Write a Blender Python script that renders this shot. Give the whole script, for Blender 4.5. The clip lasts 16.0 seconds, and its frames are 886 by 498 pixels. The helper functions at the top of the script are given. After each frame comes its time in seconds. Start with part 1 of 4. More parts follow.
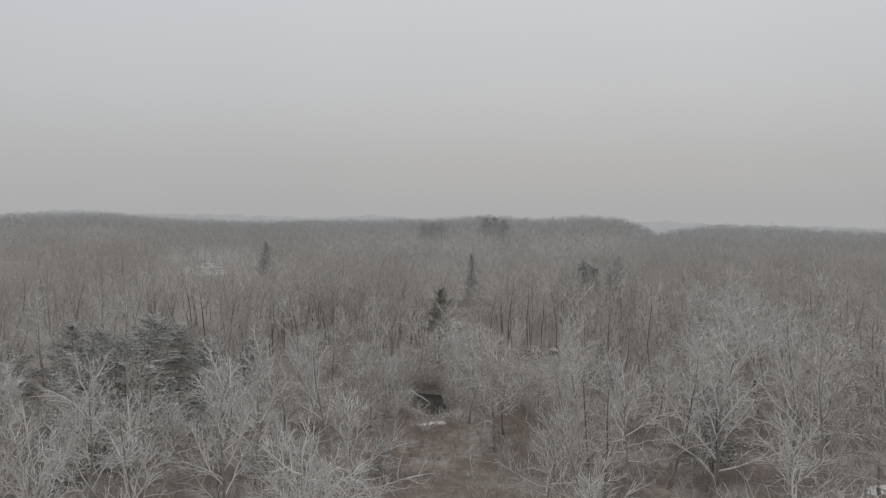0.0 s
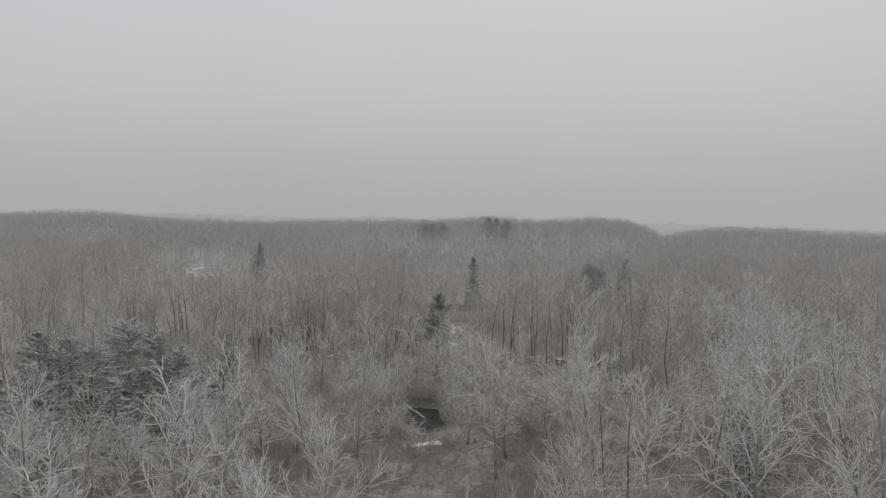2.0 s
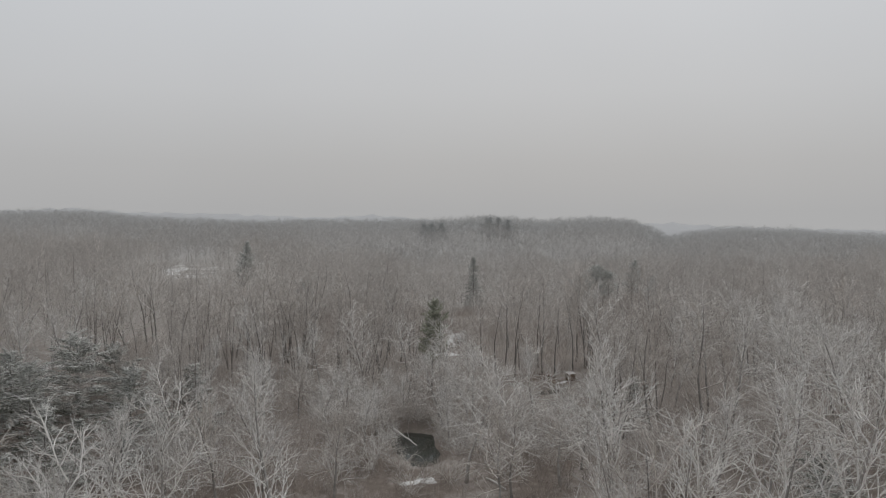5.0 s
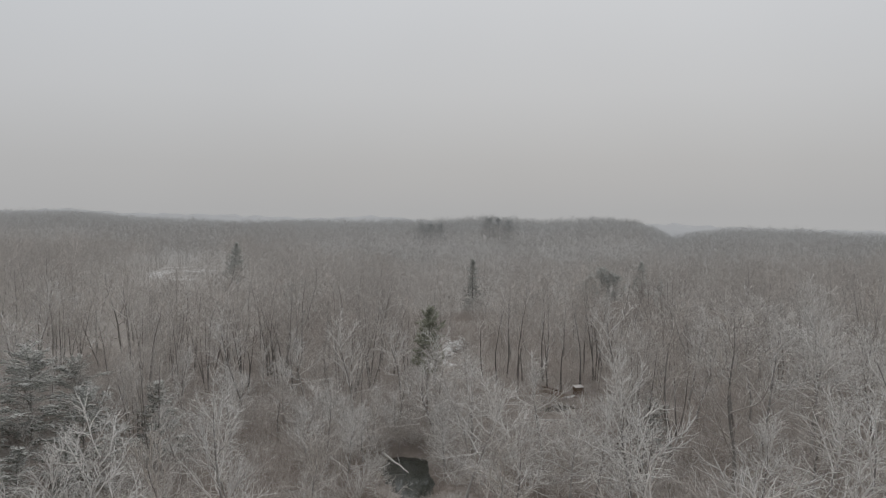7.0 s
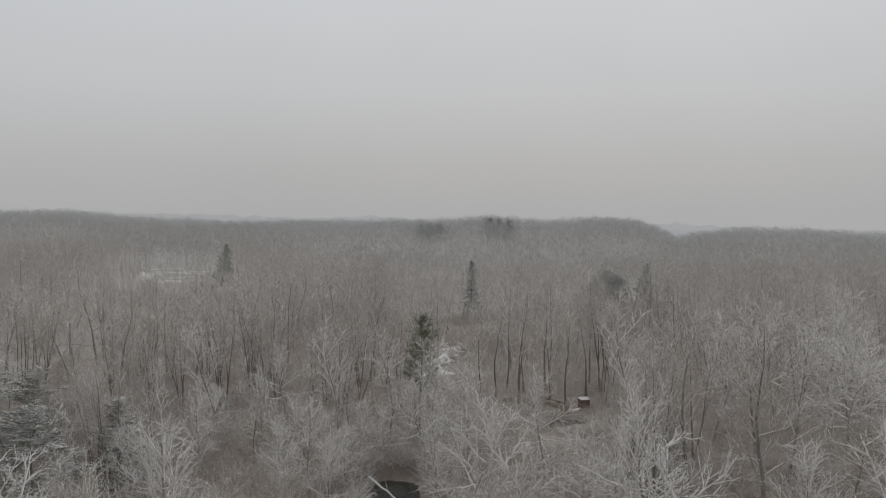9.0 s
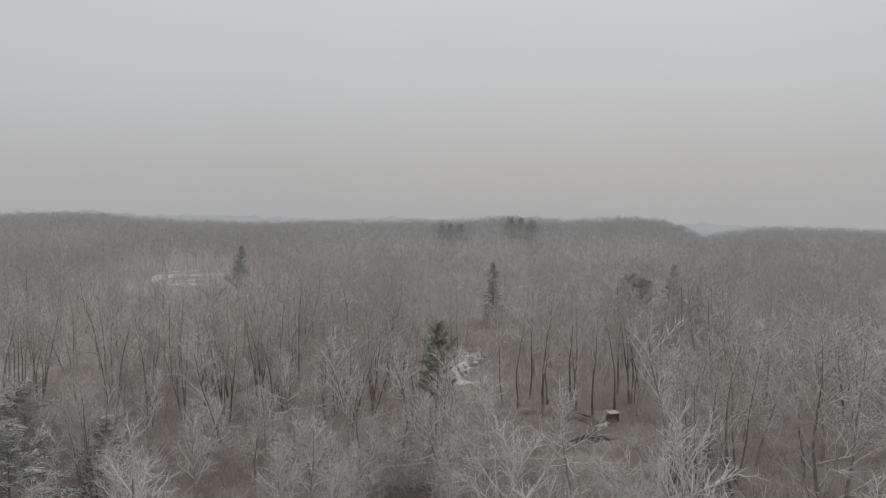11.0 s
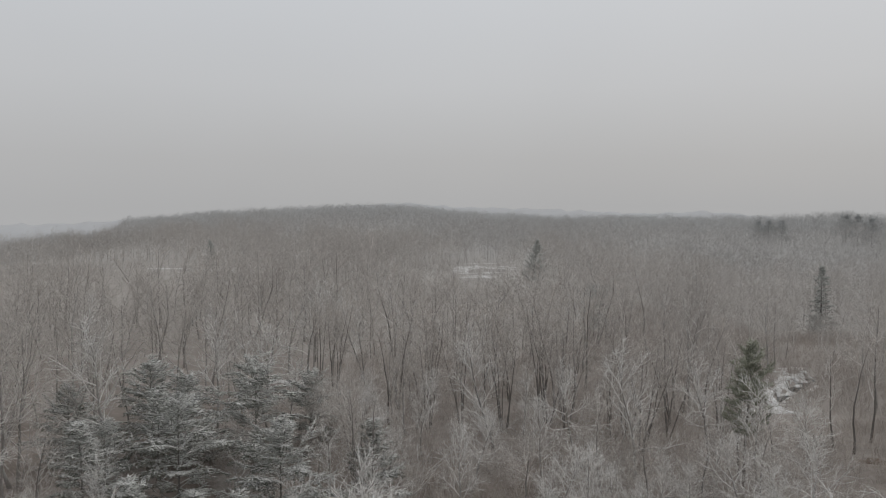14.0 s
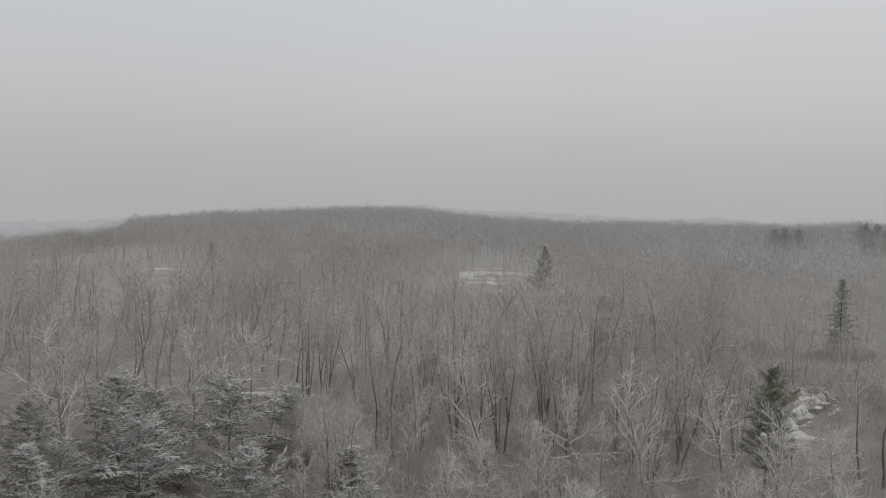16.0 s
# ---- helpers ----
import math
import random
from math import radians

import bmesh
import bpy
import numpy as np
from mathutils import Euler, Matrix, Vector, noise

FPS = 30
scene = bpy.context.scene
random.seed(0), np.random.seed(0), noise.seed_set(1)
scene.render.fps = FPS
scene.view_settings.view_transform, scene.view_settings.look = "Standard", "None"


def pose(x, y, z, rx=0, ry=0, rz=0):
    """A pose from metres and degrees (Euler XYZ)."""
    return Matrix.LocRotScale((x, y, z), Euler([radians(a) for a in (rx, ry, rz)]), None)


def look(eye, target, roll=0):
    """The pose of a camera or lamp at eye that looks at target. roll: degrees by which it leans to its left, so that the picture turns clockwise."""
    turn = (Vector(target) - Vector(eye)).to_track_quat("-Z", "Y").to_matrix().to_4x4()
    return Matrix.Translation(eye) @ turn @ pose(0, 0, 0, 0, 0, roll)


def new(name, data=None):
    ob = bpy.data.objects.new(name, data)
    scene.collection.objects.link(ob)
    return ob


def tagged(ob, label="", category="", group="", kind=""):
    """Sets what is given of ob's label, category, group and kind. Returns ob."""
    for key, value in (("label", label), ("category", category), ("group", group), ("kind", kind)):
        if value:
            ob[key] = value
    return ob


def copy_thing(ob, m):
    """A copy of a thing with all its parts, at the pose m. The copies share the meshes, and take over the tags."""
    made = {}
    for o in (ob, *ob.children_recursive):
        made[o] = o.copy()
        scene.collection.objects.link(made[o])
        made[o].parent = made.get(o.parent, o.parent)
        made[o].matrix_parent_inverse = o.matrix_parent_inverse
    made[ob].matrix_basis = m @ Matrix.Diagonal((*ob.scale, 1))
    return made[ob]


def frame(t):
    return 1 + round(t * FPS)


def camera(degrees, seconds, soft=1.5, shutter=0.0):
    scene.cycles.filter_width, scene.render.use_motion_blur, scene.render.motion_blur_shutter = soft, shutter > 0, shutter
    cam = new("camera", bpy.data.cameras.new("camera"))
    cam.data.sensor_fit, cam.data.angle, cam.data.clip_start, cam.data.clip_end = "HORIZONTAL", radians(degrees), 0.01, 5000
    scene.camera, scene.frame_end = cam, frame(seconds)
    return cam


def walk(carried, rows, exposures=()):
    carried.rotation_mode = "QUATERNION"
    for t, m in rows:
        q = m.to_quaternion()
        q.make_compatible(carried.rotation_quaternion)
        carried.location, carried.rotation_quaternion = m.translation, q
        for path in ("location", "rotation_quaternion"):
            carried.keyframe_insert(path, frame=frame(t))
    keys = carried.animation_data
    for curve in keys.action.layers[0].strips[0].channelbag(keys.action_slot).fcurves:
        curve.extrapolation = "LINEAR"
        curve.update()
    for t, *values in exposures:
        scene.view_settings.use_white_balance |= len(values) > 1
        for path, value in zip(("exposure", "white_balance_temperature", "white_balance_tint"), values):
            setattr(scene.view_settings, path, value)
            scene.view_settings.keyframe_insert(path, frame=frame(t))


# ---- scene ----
# ---- camera: a drone that flies forward over the woods and turns left ----
cam = camera(60.0, 16.0, soft=1.12)
# seconds, x, y, z, yaw to the left, pitch up, roll
ROWS = [
    (0.0, 0.00, 0.00, 34.72, 0.00, -2.88, -0.28),
    (0.5, 0.26, 2.93, 34.61, 0.07, -2.85, -0.22),
    (1.0, 0.50, 5.86, 34.52, 0.14, -2.84, -0.17),
    (1.5, 0.70, 8.77, 34.43, 0.16, -2.84, -0.13),
    (2.0, 0.87, 11.66, 34.34, 0.20, -2.81, -0.05),
    (2.5, 1.01, 14.51, 34.23, 0.21, -2.81, 0.01),
    (3.0, 1.13, 17.34, 34.11, 0.22, -2.80, 0.03),
    (3.5, 1.25, 20.20, 33.98, 0.23, -2.83, 0.08),
    (4.0, 1.35, 23.12, 33.85, 0.24, -2.84, 0.04),
    (6.5, 1.84, 39.04, 33.41, 0.18, -2.75, -0.02),
    (7.0, 2.07, 41.90, 33.33, 0.19, -2.75, 0.02),
    (7.5, 2.33, 44.63, 33.25, 0.23, -2.76, 0.07),
    (8.0, 2.59, 47.24, 33.18, 0.24, -2.76, 0.10),
    (8.5, 2.85, 49.74, 33.12, 0.25, -2.78, 0.06),
    (9.0, 3.08, 52.13, 33.07, 0.26, -2.75, -0.04),
    (11.5, 3.75, 62.44, 33.06, 3.47, -2.70, -0.45),
    (12.0, 3.75, 64.53, 33.02, 6.85, -2.78, -0.42),
    (12.5, 3.64, 66.59, 32.99, 12.53, -2.97, -0.31),
    (13.0, 3.58, 68.68, 32.98, 19.43, -3.21, -0.16),
    (13.5, 3.47, 70.71, 33.06, 23.24, -3.26, -0.03),
    (14.0, 3.28, 72.72, 33.22, 24.36, -3.17, 0.19),
    (14.5, 3.03, 74.75, 33.39, 24.86, -3.06, 0.48),
    (15.0, 2.70, 76.80, 33.52, 24.99, -3.04, 0.73),
    (15.5, 2.30, 78.85, 33.58, 25.09, -3.02, 0.92),
    (16.0, 1.88, 80.86, 33.60, 25.21, -3.01, 1.05),
]


def drone(x, y, z, yaw, pitch, roll):
    return pose(x, y, z, 0, 0, yaw) @ pose(0, 0, 0, 90 + pitch, 0, 0) @ pose(0, 0, 0, 0, 0, roll)


walk(cam, [(row[0], drone(*row[1:])) for row in ROWS], exposures=[(0.0, -0.05), (9.0, -0.05), (12.0, -0.07), (14.0, -0.03), (16.0, 0.0)])

# ---- sky and light: a grey snow-laden overcast ----
world = bpy.data.worlds.new("overcast")
scene.world = world
world.use_nodes = True
wn, wl = world.node_tree.nodes, world.node_tree.links
wn.clear()
w_out, w_bg = wn.new("ShaderNodeOutputWorld"), wn.new("ShaderNodeBackground")
sky = wn.new("ShaderNodeTexSky")
sky.sky_type, sky.sun_disc = "NISHITA", False
sky.sun_elevation, sky.sun_rotation, sky.dust_density = radians(40), radians(10), 4.0
w_coord, w_sep, w_ramp = wn.new("ShaderNodeTexCoord"), wn.new("ShaderNodeSeparateXYZ"), wn.new("ShaderNodeValToRGB")
w_dim, w_mix, w_noise, w_cloud = wn.new("ShaderNodeMix"), wn.new("ShaderNodeMix"), wn.new("ShaderNodeTexNoise"), wn.new("ShaderNodeMix")
wl.new(w_coord.outputs["Generated"], w_sep.inputs[0])
wl.new(w_sep.outputs["Z"], w_ramp.inputs[0])
stops = w_ramp.color_ramp.elements
stops[0].position, stops[0].color = 0.0, (0.437, 0.438, 0.442, 1)
stops[1].position, stops[1].color = 1.0, (0.66, 0.68, 0.70, 1)
for at, tone in ((0.06, (0.462, 0.463, 0.468, 1)), (0.15, (0.536, 0.543, 0.555, 1)), (0.28, (0.592, 0.61, 0.635, 1))):
    stop = stops.new(at)
    stop.color = tone
w_noise.inputs["Scale"].default_value, w_noise.inputs["Detail"].default_value = 2.2, 3.0
wl.new(w_coord.outputs["Generated"], w_noise.inputs["Vector"])
w_cloud.data_type, w_cloud.blend_type = "RGBA", "SOFT_LIGHT"
w_cloud.inputs[0].default_value = 0.12
wl.new(w_ramp.outputs[0], w_cloud.inputs[6])
wl.new(w_noise.outputs["Fac"], w_cloud.inputs[7])
w_dim.data_type, w_dim.blend_type = "RGBA", "MULTIPLY"
w_dim.inputs[0].default_value = 1.0
w_dim.inputs[7].default_value = (0.08, 0.08, 0.08, 1)
wl.new(sky.outputs[0], w_dim.inputs[6])
w_mix.data_type = "RGBA"
w_mix.inputs[0].default_value = 0.96
wl.new(w_dim.outputs[2], w_mix.inputs[6])
wl.new(w_cloud.outputs[2], w_mix.inputs[7])
wl.new(w_mix.outputs[2], w_bg.inputs[0])
wl.new(w_bg.outputs[0], w_out.inputs[0])
w_bg.inputs[1].default_value = 1.0
sun = new("sun", bpy.data.lights.new("sun", "SUN"))
sun.data.energy, sun.data.angle, sun.data.color = 0.5, radians(40), (1.0, 0.97, 0.93)
sun.matrix_world = look((0, 0, 300), (-40, -190, 70))



# ---- materials ----
def material(name, low, high, scale, snow=0.0, snow_from=0.35, rough=0.9, bump=0.3, patch=None, vary=0.0, snow_tone=(0.76, 0.745, 0.72)):
    """Two tones in noise of two scales, wear relief, and snow lying on what faces up."""
    mat = bpy.data.materials.new(name)
    mat.use_nodes = True
    nodes, links = mat.node_tree.nodes, mat.node_tree.links
    bsdf = nodes["Principled BSDF"]
    bsdf.inputs["Roughness"].default_value = rough
    bsdf.inputs["Specular IOR Level"].default_value = 0.2
    geo, coarse, fine = nodes.new("ShaderNodeNewGeometry"), nodes.new("ShaderNodeTexNoise"), nodes.new("ShaderNodeTexNoise")
    coarse.inputs["Scale"].default_value, fine.inputs["Scale"].default_value = scale, scale * 9
    fine.inputs["Detail"].default_value = 4.0
    for n in (coarse, fine):
        links.new(geo.outputs["Position"], n.inputs["Vector"])
    both = nodes.new("ShaderNodeMath")
    both.operation = "MULTIPLY_ADD"
    links.new(coarse.outputs["Fac"], both.inputs[0])
    both.inputs[1].default_value = 0.6
    half = nodes.new("ShaderNodeMath")
    half.operation = "MULTIPLY"
    links.new(fine.outputs["Fac"], half.inputs[0])
    half.inputs[1].default_value = 0.4
    links.new(half.outputs[0], both.inputs[2])
    spread = nodes.new("ShaderNodeMapRange")
    spread.inputs["From Min"].default_value, spread.inputs["From Max"].default_value = 0.34, 0.66
    links.new(both.outputs[0], spread.inputs["Value"])
    tone = nodes.new("ShaderNodeMix")
    tone.data_type = "RGBA"
    links.new(spread.outputs[0], tone.inputs[0])
    tone.inputs[6].default_value, tone.inputs[7].default_value = (*low, 1), (*high, 1)
    colour = tone.outputs[2]
    if vary:
        info, amount, shade = nodes.new("ShaderNodeObjectInfo"), nodes.new("ShaderNodeMapRange"), nodes.new("ShaderNodeHueSaturation")
        links.new(info.outputs["Random"], amount.inputs["Value"])
        amount.inputs["To Min"].default_value, amount.inputs["To Max"].default_value = 1 - vary, 1 + vary
        links.new(amount.outputs[0], shade.inputs["Value"])
        links.new(colour, shade.inputs["Color"])
        colour = shade.outputs[0]
    if snow:
        part_up, lies, blot = nodes.new("ShaderNodeSeparateXYZ"), nodes.new("ShaderNodeMapRange"), nodes.new("ShaderNodeMath")
        links.new(geo.outputs["Normal"], part_up.inputs[0])
        lies.inputs["From Min"].default_value, lies.inputs["From Max"].default_value = snow_from, snow_from + 0.4
        lies.inputs["To Max"].default_value = snow
        links.new(part_up.outputs["Z"], lies.inputs["Value"])
        blot.operation = "MULTIPLY"
        links.new(lies.outputs[0], blot.inputs[0])
        gap = nodes.new("ShaderNodeMapRange")
        gap.inputs["From Min"].default_value, gap.inputs["From Max"].default_value = (0.38, 0.62) if patch is None else patch
        links.new(both.outputs[0], gap.inputs["Value"])
        links.new(gap.outputs[0], blot.inputs[1])
        cover = nodes.new("ShaderNodeMix")
        cover.data_type = "RGBA"
        links.new(blot.outputs[0], cover.inputs[0])
        links.new(colour, cover.inputs[6])
        cover.inputs[7].default_value = (*snow_tone, 1)
        colour = cover.outputs[2]
    links.new(colour, bsdf.inputs["Base Color"])
    if bump:
        relief = nodes.new("ShaderNodeBump")
        relief.inputs["Strength"].default_value, relief.inputs["Distance"].default_value = bump, 0.05
        links.new(fine.outputs["Fac"], relief.inputs["Height"])
        links.new(relief.outputs[0], bsdf.inputs["Normal"])
    return mat


GROUND = material("leaf litter under thin snow", (0.155, 0.126, 0.106), (0.29, 0.246, 0.215), 0.12, snow=0.25, snow_from=0.2, patch=(0.48, 0.66))
PALE_BARK = material("pale rimed bark", (0.24, 0.222, 0.205), (0.38, 0.36, 0.335), 1.2, snow=0.6, snow_from=0.0, vary=0.2)
BARK = material("grey bark", (0.17, 0.155, 0.142), (0.28, 0.258, 0.24), 1.2, snow=0.6, snow_from=0.05, vary=0.25)
LIMB = material("rimed branches", (0.64, 0.61, 0.575), (0.88, 0.855, 0.825), 0.5, snow=0.95, snow_from=0.0, bump=0.0, vary=0.15)
LIMB_BROWN = material("greyish brown branches", (0.46, 0.415, 0.372), (0.70, 0.65, 0.60), 0.5, snow=0.85, snow_from=0.1, bump=0.0, vary=0.15)
BACK_WOODS = material("rimed woods beyond the brook", (0.39, 0.364, 0.34), (0.57, 0.537, 0.505), 0.035, bump=0.0)
WOODS = material("rimed woods", (0.40, 0.37, 0.342), (0.69, 0.648, 0.606), 0.035, bump=0.0)
# Ridge and far woods: distance haze is painted into their pale grey.
RIDGE_WOODS = material("ridge woods, haze in the colour", (0.455, 0.45, 0.44), (0.52, 0.515, 0.505), 0.012, bump=0.0)
FAR_WOODS = material("far woods, haze in the colour", (0.41, 0.394, 0.378), (0.54, 0.522, 0.505), 0.02, bump=0.0)
# The hills' haze is painted in: a base colour close to the sky's grey.
HAZE_HILL = material("hills paled by painted haze", (0.46, 0.46, 0.465), (0.50, 0.50, 0.505), 0.004, bump=0.0)
SPRIG = material("dark brown sprigs", (0.25, 0.221, 0.199), (0.42, 0.381, 0.349), 0.35, snow=0.4, snow_from=0.4, bump=0.0, vary=0.2)
TWIG = material("fine brown twigs", (0.39, 0.352, 0.32), (0.61, 0.562, 0.52), 0.35, snow=0.6, snow_from=0.3, bump=0.0, vary=0.2)
BRUSH = material("brown brush", (0.235, 0.198, 0.173), (0.46, 0.408, 0.368), 0.08, snow=0.5, snow_from=0.3, bump=0.0)
# The pine's green is lightened to allow for haze in front of it.
NEEDLES = material("green needles lightened for haze", (0.245, 0.25, 0.188), (0.39, 0.393, 0.312), 0.6, snow=0.35, snow_from=0.45, bump=0.0, vary=0.2)
NEEDLES_RIMED = material("snow-dusted needles", (0.14, 0.155, 0.122), (0.35, 0.365, 0.315), 0.7, snow=0.92, snow_from=-0.15, patch=(0.25, 0.47), bump=0.0, vary=0.2)
# Needle tones greyed to paint in haze; fine snow lies on top.
NEEDLES_PALE = material("hazed needles under fine snow", (0.39, 0.397, 0.37), (0.52, 0.527, 0.495), 0.5, snow=0.6, snow_from=0.1, bump=0.0, vary=0.15)
# Ridge pines stand in haze, which is put into this even grey.
NEEDLES_FAR = material("ridge needles greyed by painted haze", (0.38, 0.387, 0.38), (0.46, 0.467, 0.46), 0.3, bump=0.0)
ROOF = material("slushy pale roof", (0.52, 0.49, 0.465), (0.70, 0.675, 0.65), 1.5)
SNOW = material("wet snow", (0.56, 0.55, 0.535), (0.82, 0.81, 0.795), 0.6, rough=0.7)
PLANK = material("weathered brown boards", (0.12, 0.08, 0.06), (0.22, 0.16, 0.12), 2.0, snow=0.3)
SOIL = material("wet brown earth", (0.125, 0.096, 0.075), (0.225, 0.178, 0.143), 0.5)
WATER = material("dark still water", (0.030, 0.034, 0.028), (0.045, 0.05, 0.042), 0.2, rough=0.06, bump=0.0)
WATER.node_tree.nodes["Principled BSDF"].inputs["Specular IOR Level"].default_value = 0.5


# ---- mesh tools ----
def build(name, tubes=(), spikes=(), slivers=()):
    """One mesh from tapered tubes (p0, p1, r0, r1, sides), spikes (p0, p1, r) and hair-fine slivers (p0, p1, r)."""
    verts, faces, base = [], [], 0
    for p0, p1, r0, r1, sides in tubes:
        p0, p1 = np.atleast_2d(p0).astype(float), np.atleast_2d(p1).astype(float)
        n = len(p0)
        u, v = across(p1 - p0)
        ring = np.arange(sides) * 2 * math.pi / sides
        circle = u[:, None] * np.cos(ring)[None, :, None] + v[:, None] * np.sin(ring)[None, :, None]
        lower = p0[:, None] + circle * np.reshape(r0, (-1, 1, 1))
        upper = p1[:, None] + circle * np.reshape(r1, (-1, 1, 1))
        verts.append(np.concatenate([lower, upper], 1).reshape(-1, 3))
        i = np.arange(sides)
        j = (i + 1) % sides
        face = np.stack([i, j, j + sides, i + sides], 1)
        faces.append((face[None] + base + (np.arange(n) * 2 * sides)[:, None, None]).reshape(-1, 4))
        base += 2 * sides * n
    for p0, p1, r in spikes:
        p0, p1 = np.atleast_2d(p0).astype(float), np.atleast_2d(p1).astype(float)
        n = len(p0)
        u, v = across(p1 - p0)
        ring = np.arange(3) * 2 * math.pi / 3
        circle = u[:, None] * np.cos(ring)[None, :, None] + v[:, None] * np.sin(ring)[None, :, None]
        lower = p0[:, None] + circle * np.reshape(r, (-1, 1, 1))
        verts.append(np.concatenate([lower, p1[:, None]], 1).reshape(-1, 3))
        face = np.array([[0, 1, 3], [1, 2, 3], [2, 0, 3]])
        faces.append((face[None] + base + (np.arange(n) * 4)[:, None, None]).reshape(-1, 3))
        base += 4 * n
    for p0, p1, r in slivers:
        n = len(p0)
        u, v = across(p1 - p0)
        spin = (np.arange(n) * 2.4)[:, None]
        side = (u * np.cos(spin) + v * np.sin(spin)) * np.reshape(r, (-1, 1))
        verts.append(np.stack([p0 - side, p0 + side, p1], 1).reshape(-1, 3))
        faces.append(np.arange(3 * n).reshape(-1, 3) + base)
        base += 3 * n
    return raw_mesh(name, np.concatenate(verts), faces)


def swept(name, line, radii, sides=7):
    """One closed tube along a line of points."""
    line = np.asarray(line, float)
    way = np.gradient(line, axis=0)
    u, v = across(way)
    ring = np.arange(sides) * 2 * math.pi / sides
    circle = u[:, None] * np.cos(ring)[None, :, None] + v[:, None] * np.sin(ring)[None, :, None]
    verts = (line[:, None] + circle * np.reshape(radii, (-1, 1, 1))).reshape(-1, 3)
    n = len(line)
    i = np.arange(sides)
    j = (i + 1) % sides
    quads = np.concatenate([np.stack([i + k * sides, j + k * sides, j + (k + 1) * sides, i + (k + 1) * sides], 1) for k in range(n - 1)])
    verts = np.concatenate([verts, line[:1], line[-1:]])
    caps = np.concatenate([np.stack([j, i, np.full(sides, n * sides)], 1), np.stack([i + (n - 1) * sides, j + (n - 1) * sides, np.full(sides, n * sides + 1)], 1)])
    return raw_mesh(name, verts, [quads, caps])


def raw_mesh(name, verts, faces):
    """A mesh from an array of corners and a list of arrays of faces."""
    mesh = bpy.data.meshes.new(name)
    totals = np.concatenate([np.full(len(f), f.shape[1]) for f in faces])
    loops = np.concatenate([f.ravel() for f in faces]).astype(np.int32)
    mesh.vertices.add(len(verts))
    mesh.vertices.foreach_set("co", verts.astype(np.float32).ravel())
    mesh.loops.add(len(loops))
    mesh.loops.foreach_set("vertex_index", loops)
    mesh.polygons.add(len(totals))
    mesh.polygons.foreach_set("loop_start", np.concatenate([[0], np.cumsum(totals)[:-1]]).astype(np.int32))
    mesh.update(calc_edges=True)
    return mesh


def across(way):
    way = way / np.maximum(np.linalg.norm(way, axis=1, keepdims=True), 1e-9)
    other = np.where(np.abs(way[:, 2:]) > 0.9, np.array([[1.0, 0, 0]]), np.array([[0, 0, 1.0]]))
    u = np.cross(way, other)
    u /= np.linalg.norm(u, axis=1, keepdims=True)
    return u, np.cross(way, u)


def part(name, mesh, mat, parent=None, label=""):
    mesh.materials.clear()
    mesh.materials.append(mat)
    ob = new(name, mesh)
    if parent is not None:
        ob.parent = parent
    return tagged(ob, label)


def unit(v):
    return v / max(np.linalg.norm(v), 1e-9)


def smooth(t):
    t = np.clip(t, 0, 1)
    return t * t * (3 - 2 * t)


# ---- the lie of the land ----
# the skyline's treetops round the flight: bearing in degrees (left: minus), height
CREST_AT = (-70, -55, -51.6, -48.9, -45.6, -44.3, -39.5, -34.2, -30, -26, -24, -19.6, -15, -9.4, -6, -0.6, 3.5, 7, 7.8, 11.5, 13.9, 15.5, 16.4, 17.6, 20.8, 24.4, 30, 40)
CREST_UP = (5, 6, 10.5, 16, 17.5, 26.5, 31.2, 34.4, 36.6, 37.4, 35.0, 31.2, 29.2, 30.2, 29.4, 30, 32.8, 29.8, 29.8, 31.8, 30, 23, 17, 20.5, 24.5, 23.8, 20.5, 18)
# pools of the brook: middle x, y, half-length, half-width, turn
POOLS = [(-2.9, 140.0, 7.6, 3.1, 99), (21.6, 173.4, 3.3, 2.0, 30), (5.2, 229, 15.0, 1.4, 75)]
WATER_Z = -0.9
# open patches without trees: middle x, y, half-sizes
OPEN = [(-3.0, 137, 7.5, 11), (0.0, 119, 9, 15), (-1, 98, 8, 30), (-50, 131, 11, 8), (-43, 118, 10, 10), (-63, 137, 9, 7), (4, 212, 8, 22), (11, 238, 7, 11), (20, 172, 11, 7), (-104, 345, 16, 42), (-212, 304, 22, 15), (11, 302, 8, 17), (56, 286, 18, 32), (-70, 304, 9, 12), (74, 312, 8, 14), (-205, 369, 10, 7), (-77, 183, 7, 4), (-34, 181, 5, 6), (58, 94, 8, 6), (25, 178, 7, 7), (21.5, 158, 6, 12), (17, 187, 5, 3)]


def pool_reach(x, y, px, py, a, b, turn):
    c, s = math.cos(radians(turn)), math.sin(radians(turn))
    u, v = ((x - px) * c + (y - py) * s) / a, (-(x - px) * s + (y - py) * c) / b
    way = np.arctan2(v, u)
    return np.sqrt(u * u + v * v) * (1 + 0.07 * np.sin(3 * way + 1.0) + 0.035 * np.sin(5 * way + px) + 0.02 * np.sin(8 * way))


def wet(x, y):
    return any(pool_reach(x, y, *p) < 1.38 for p in POOLS)


def is_open(x, y):
    return wet(x, y) or any(((x - ox) / a) ** 2 + ((y - oy) / b) ** 2 < 1 for ox, oy, a, b in OPEN)


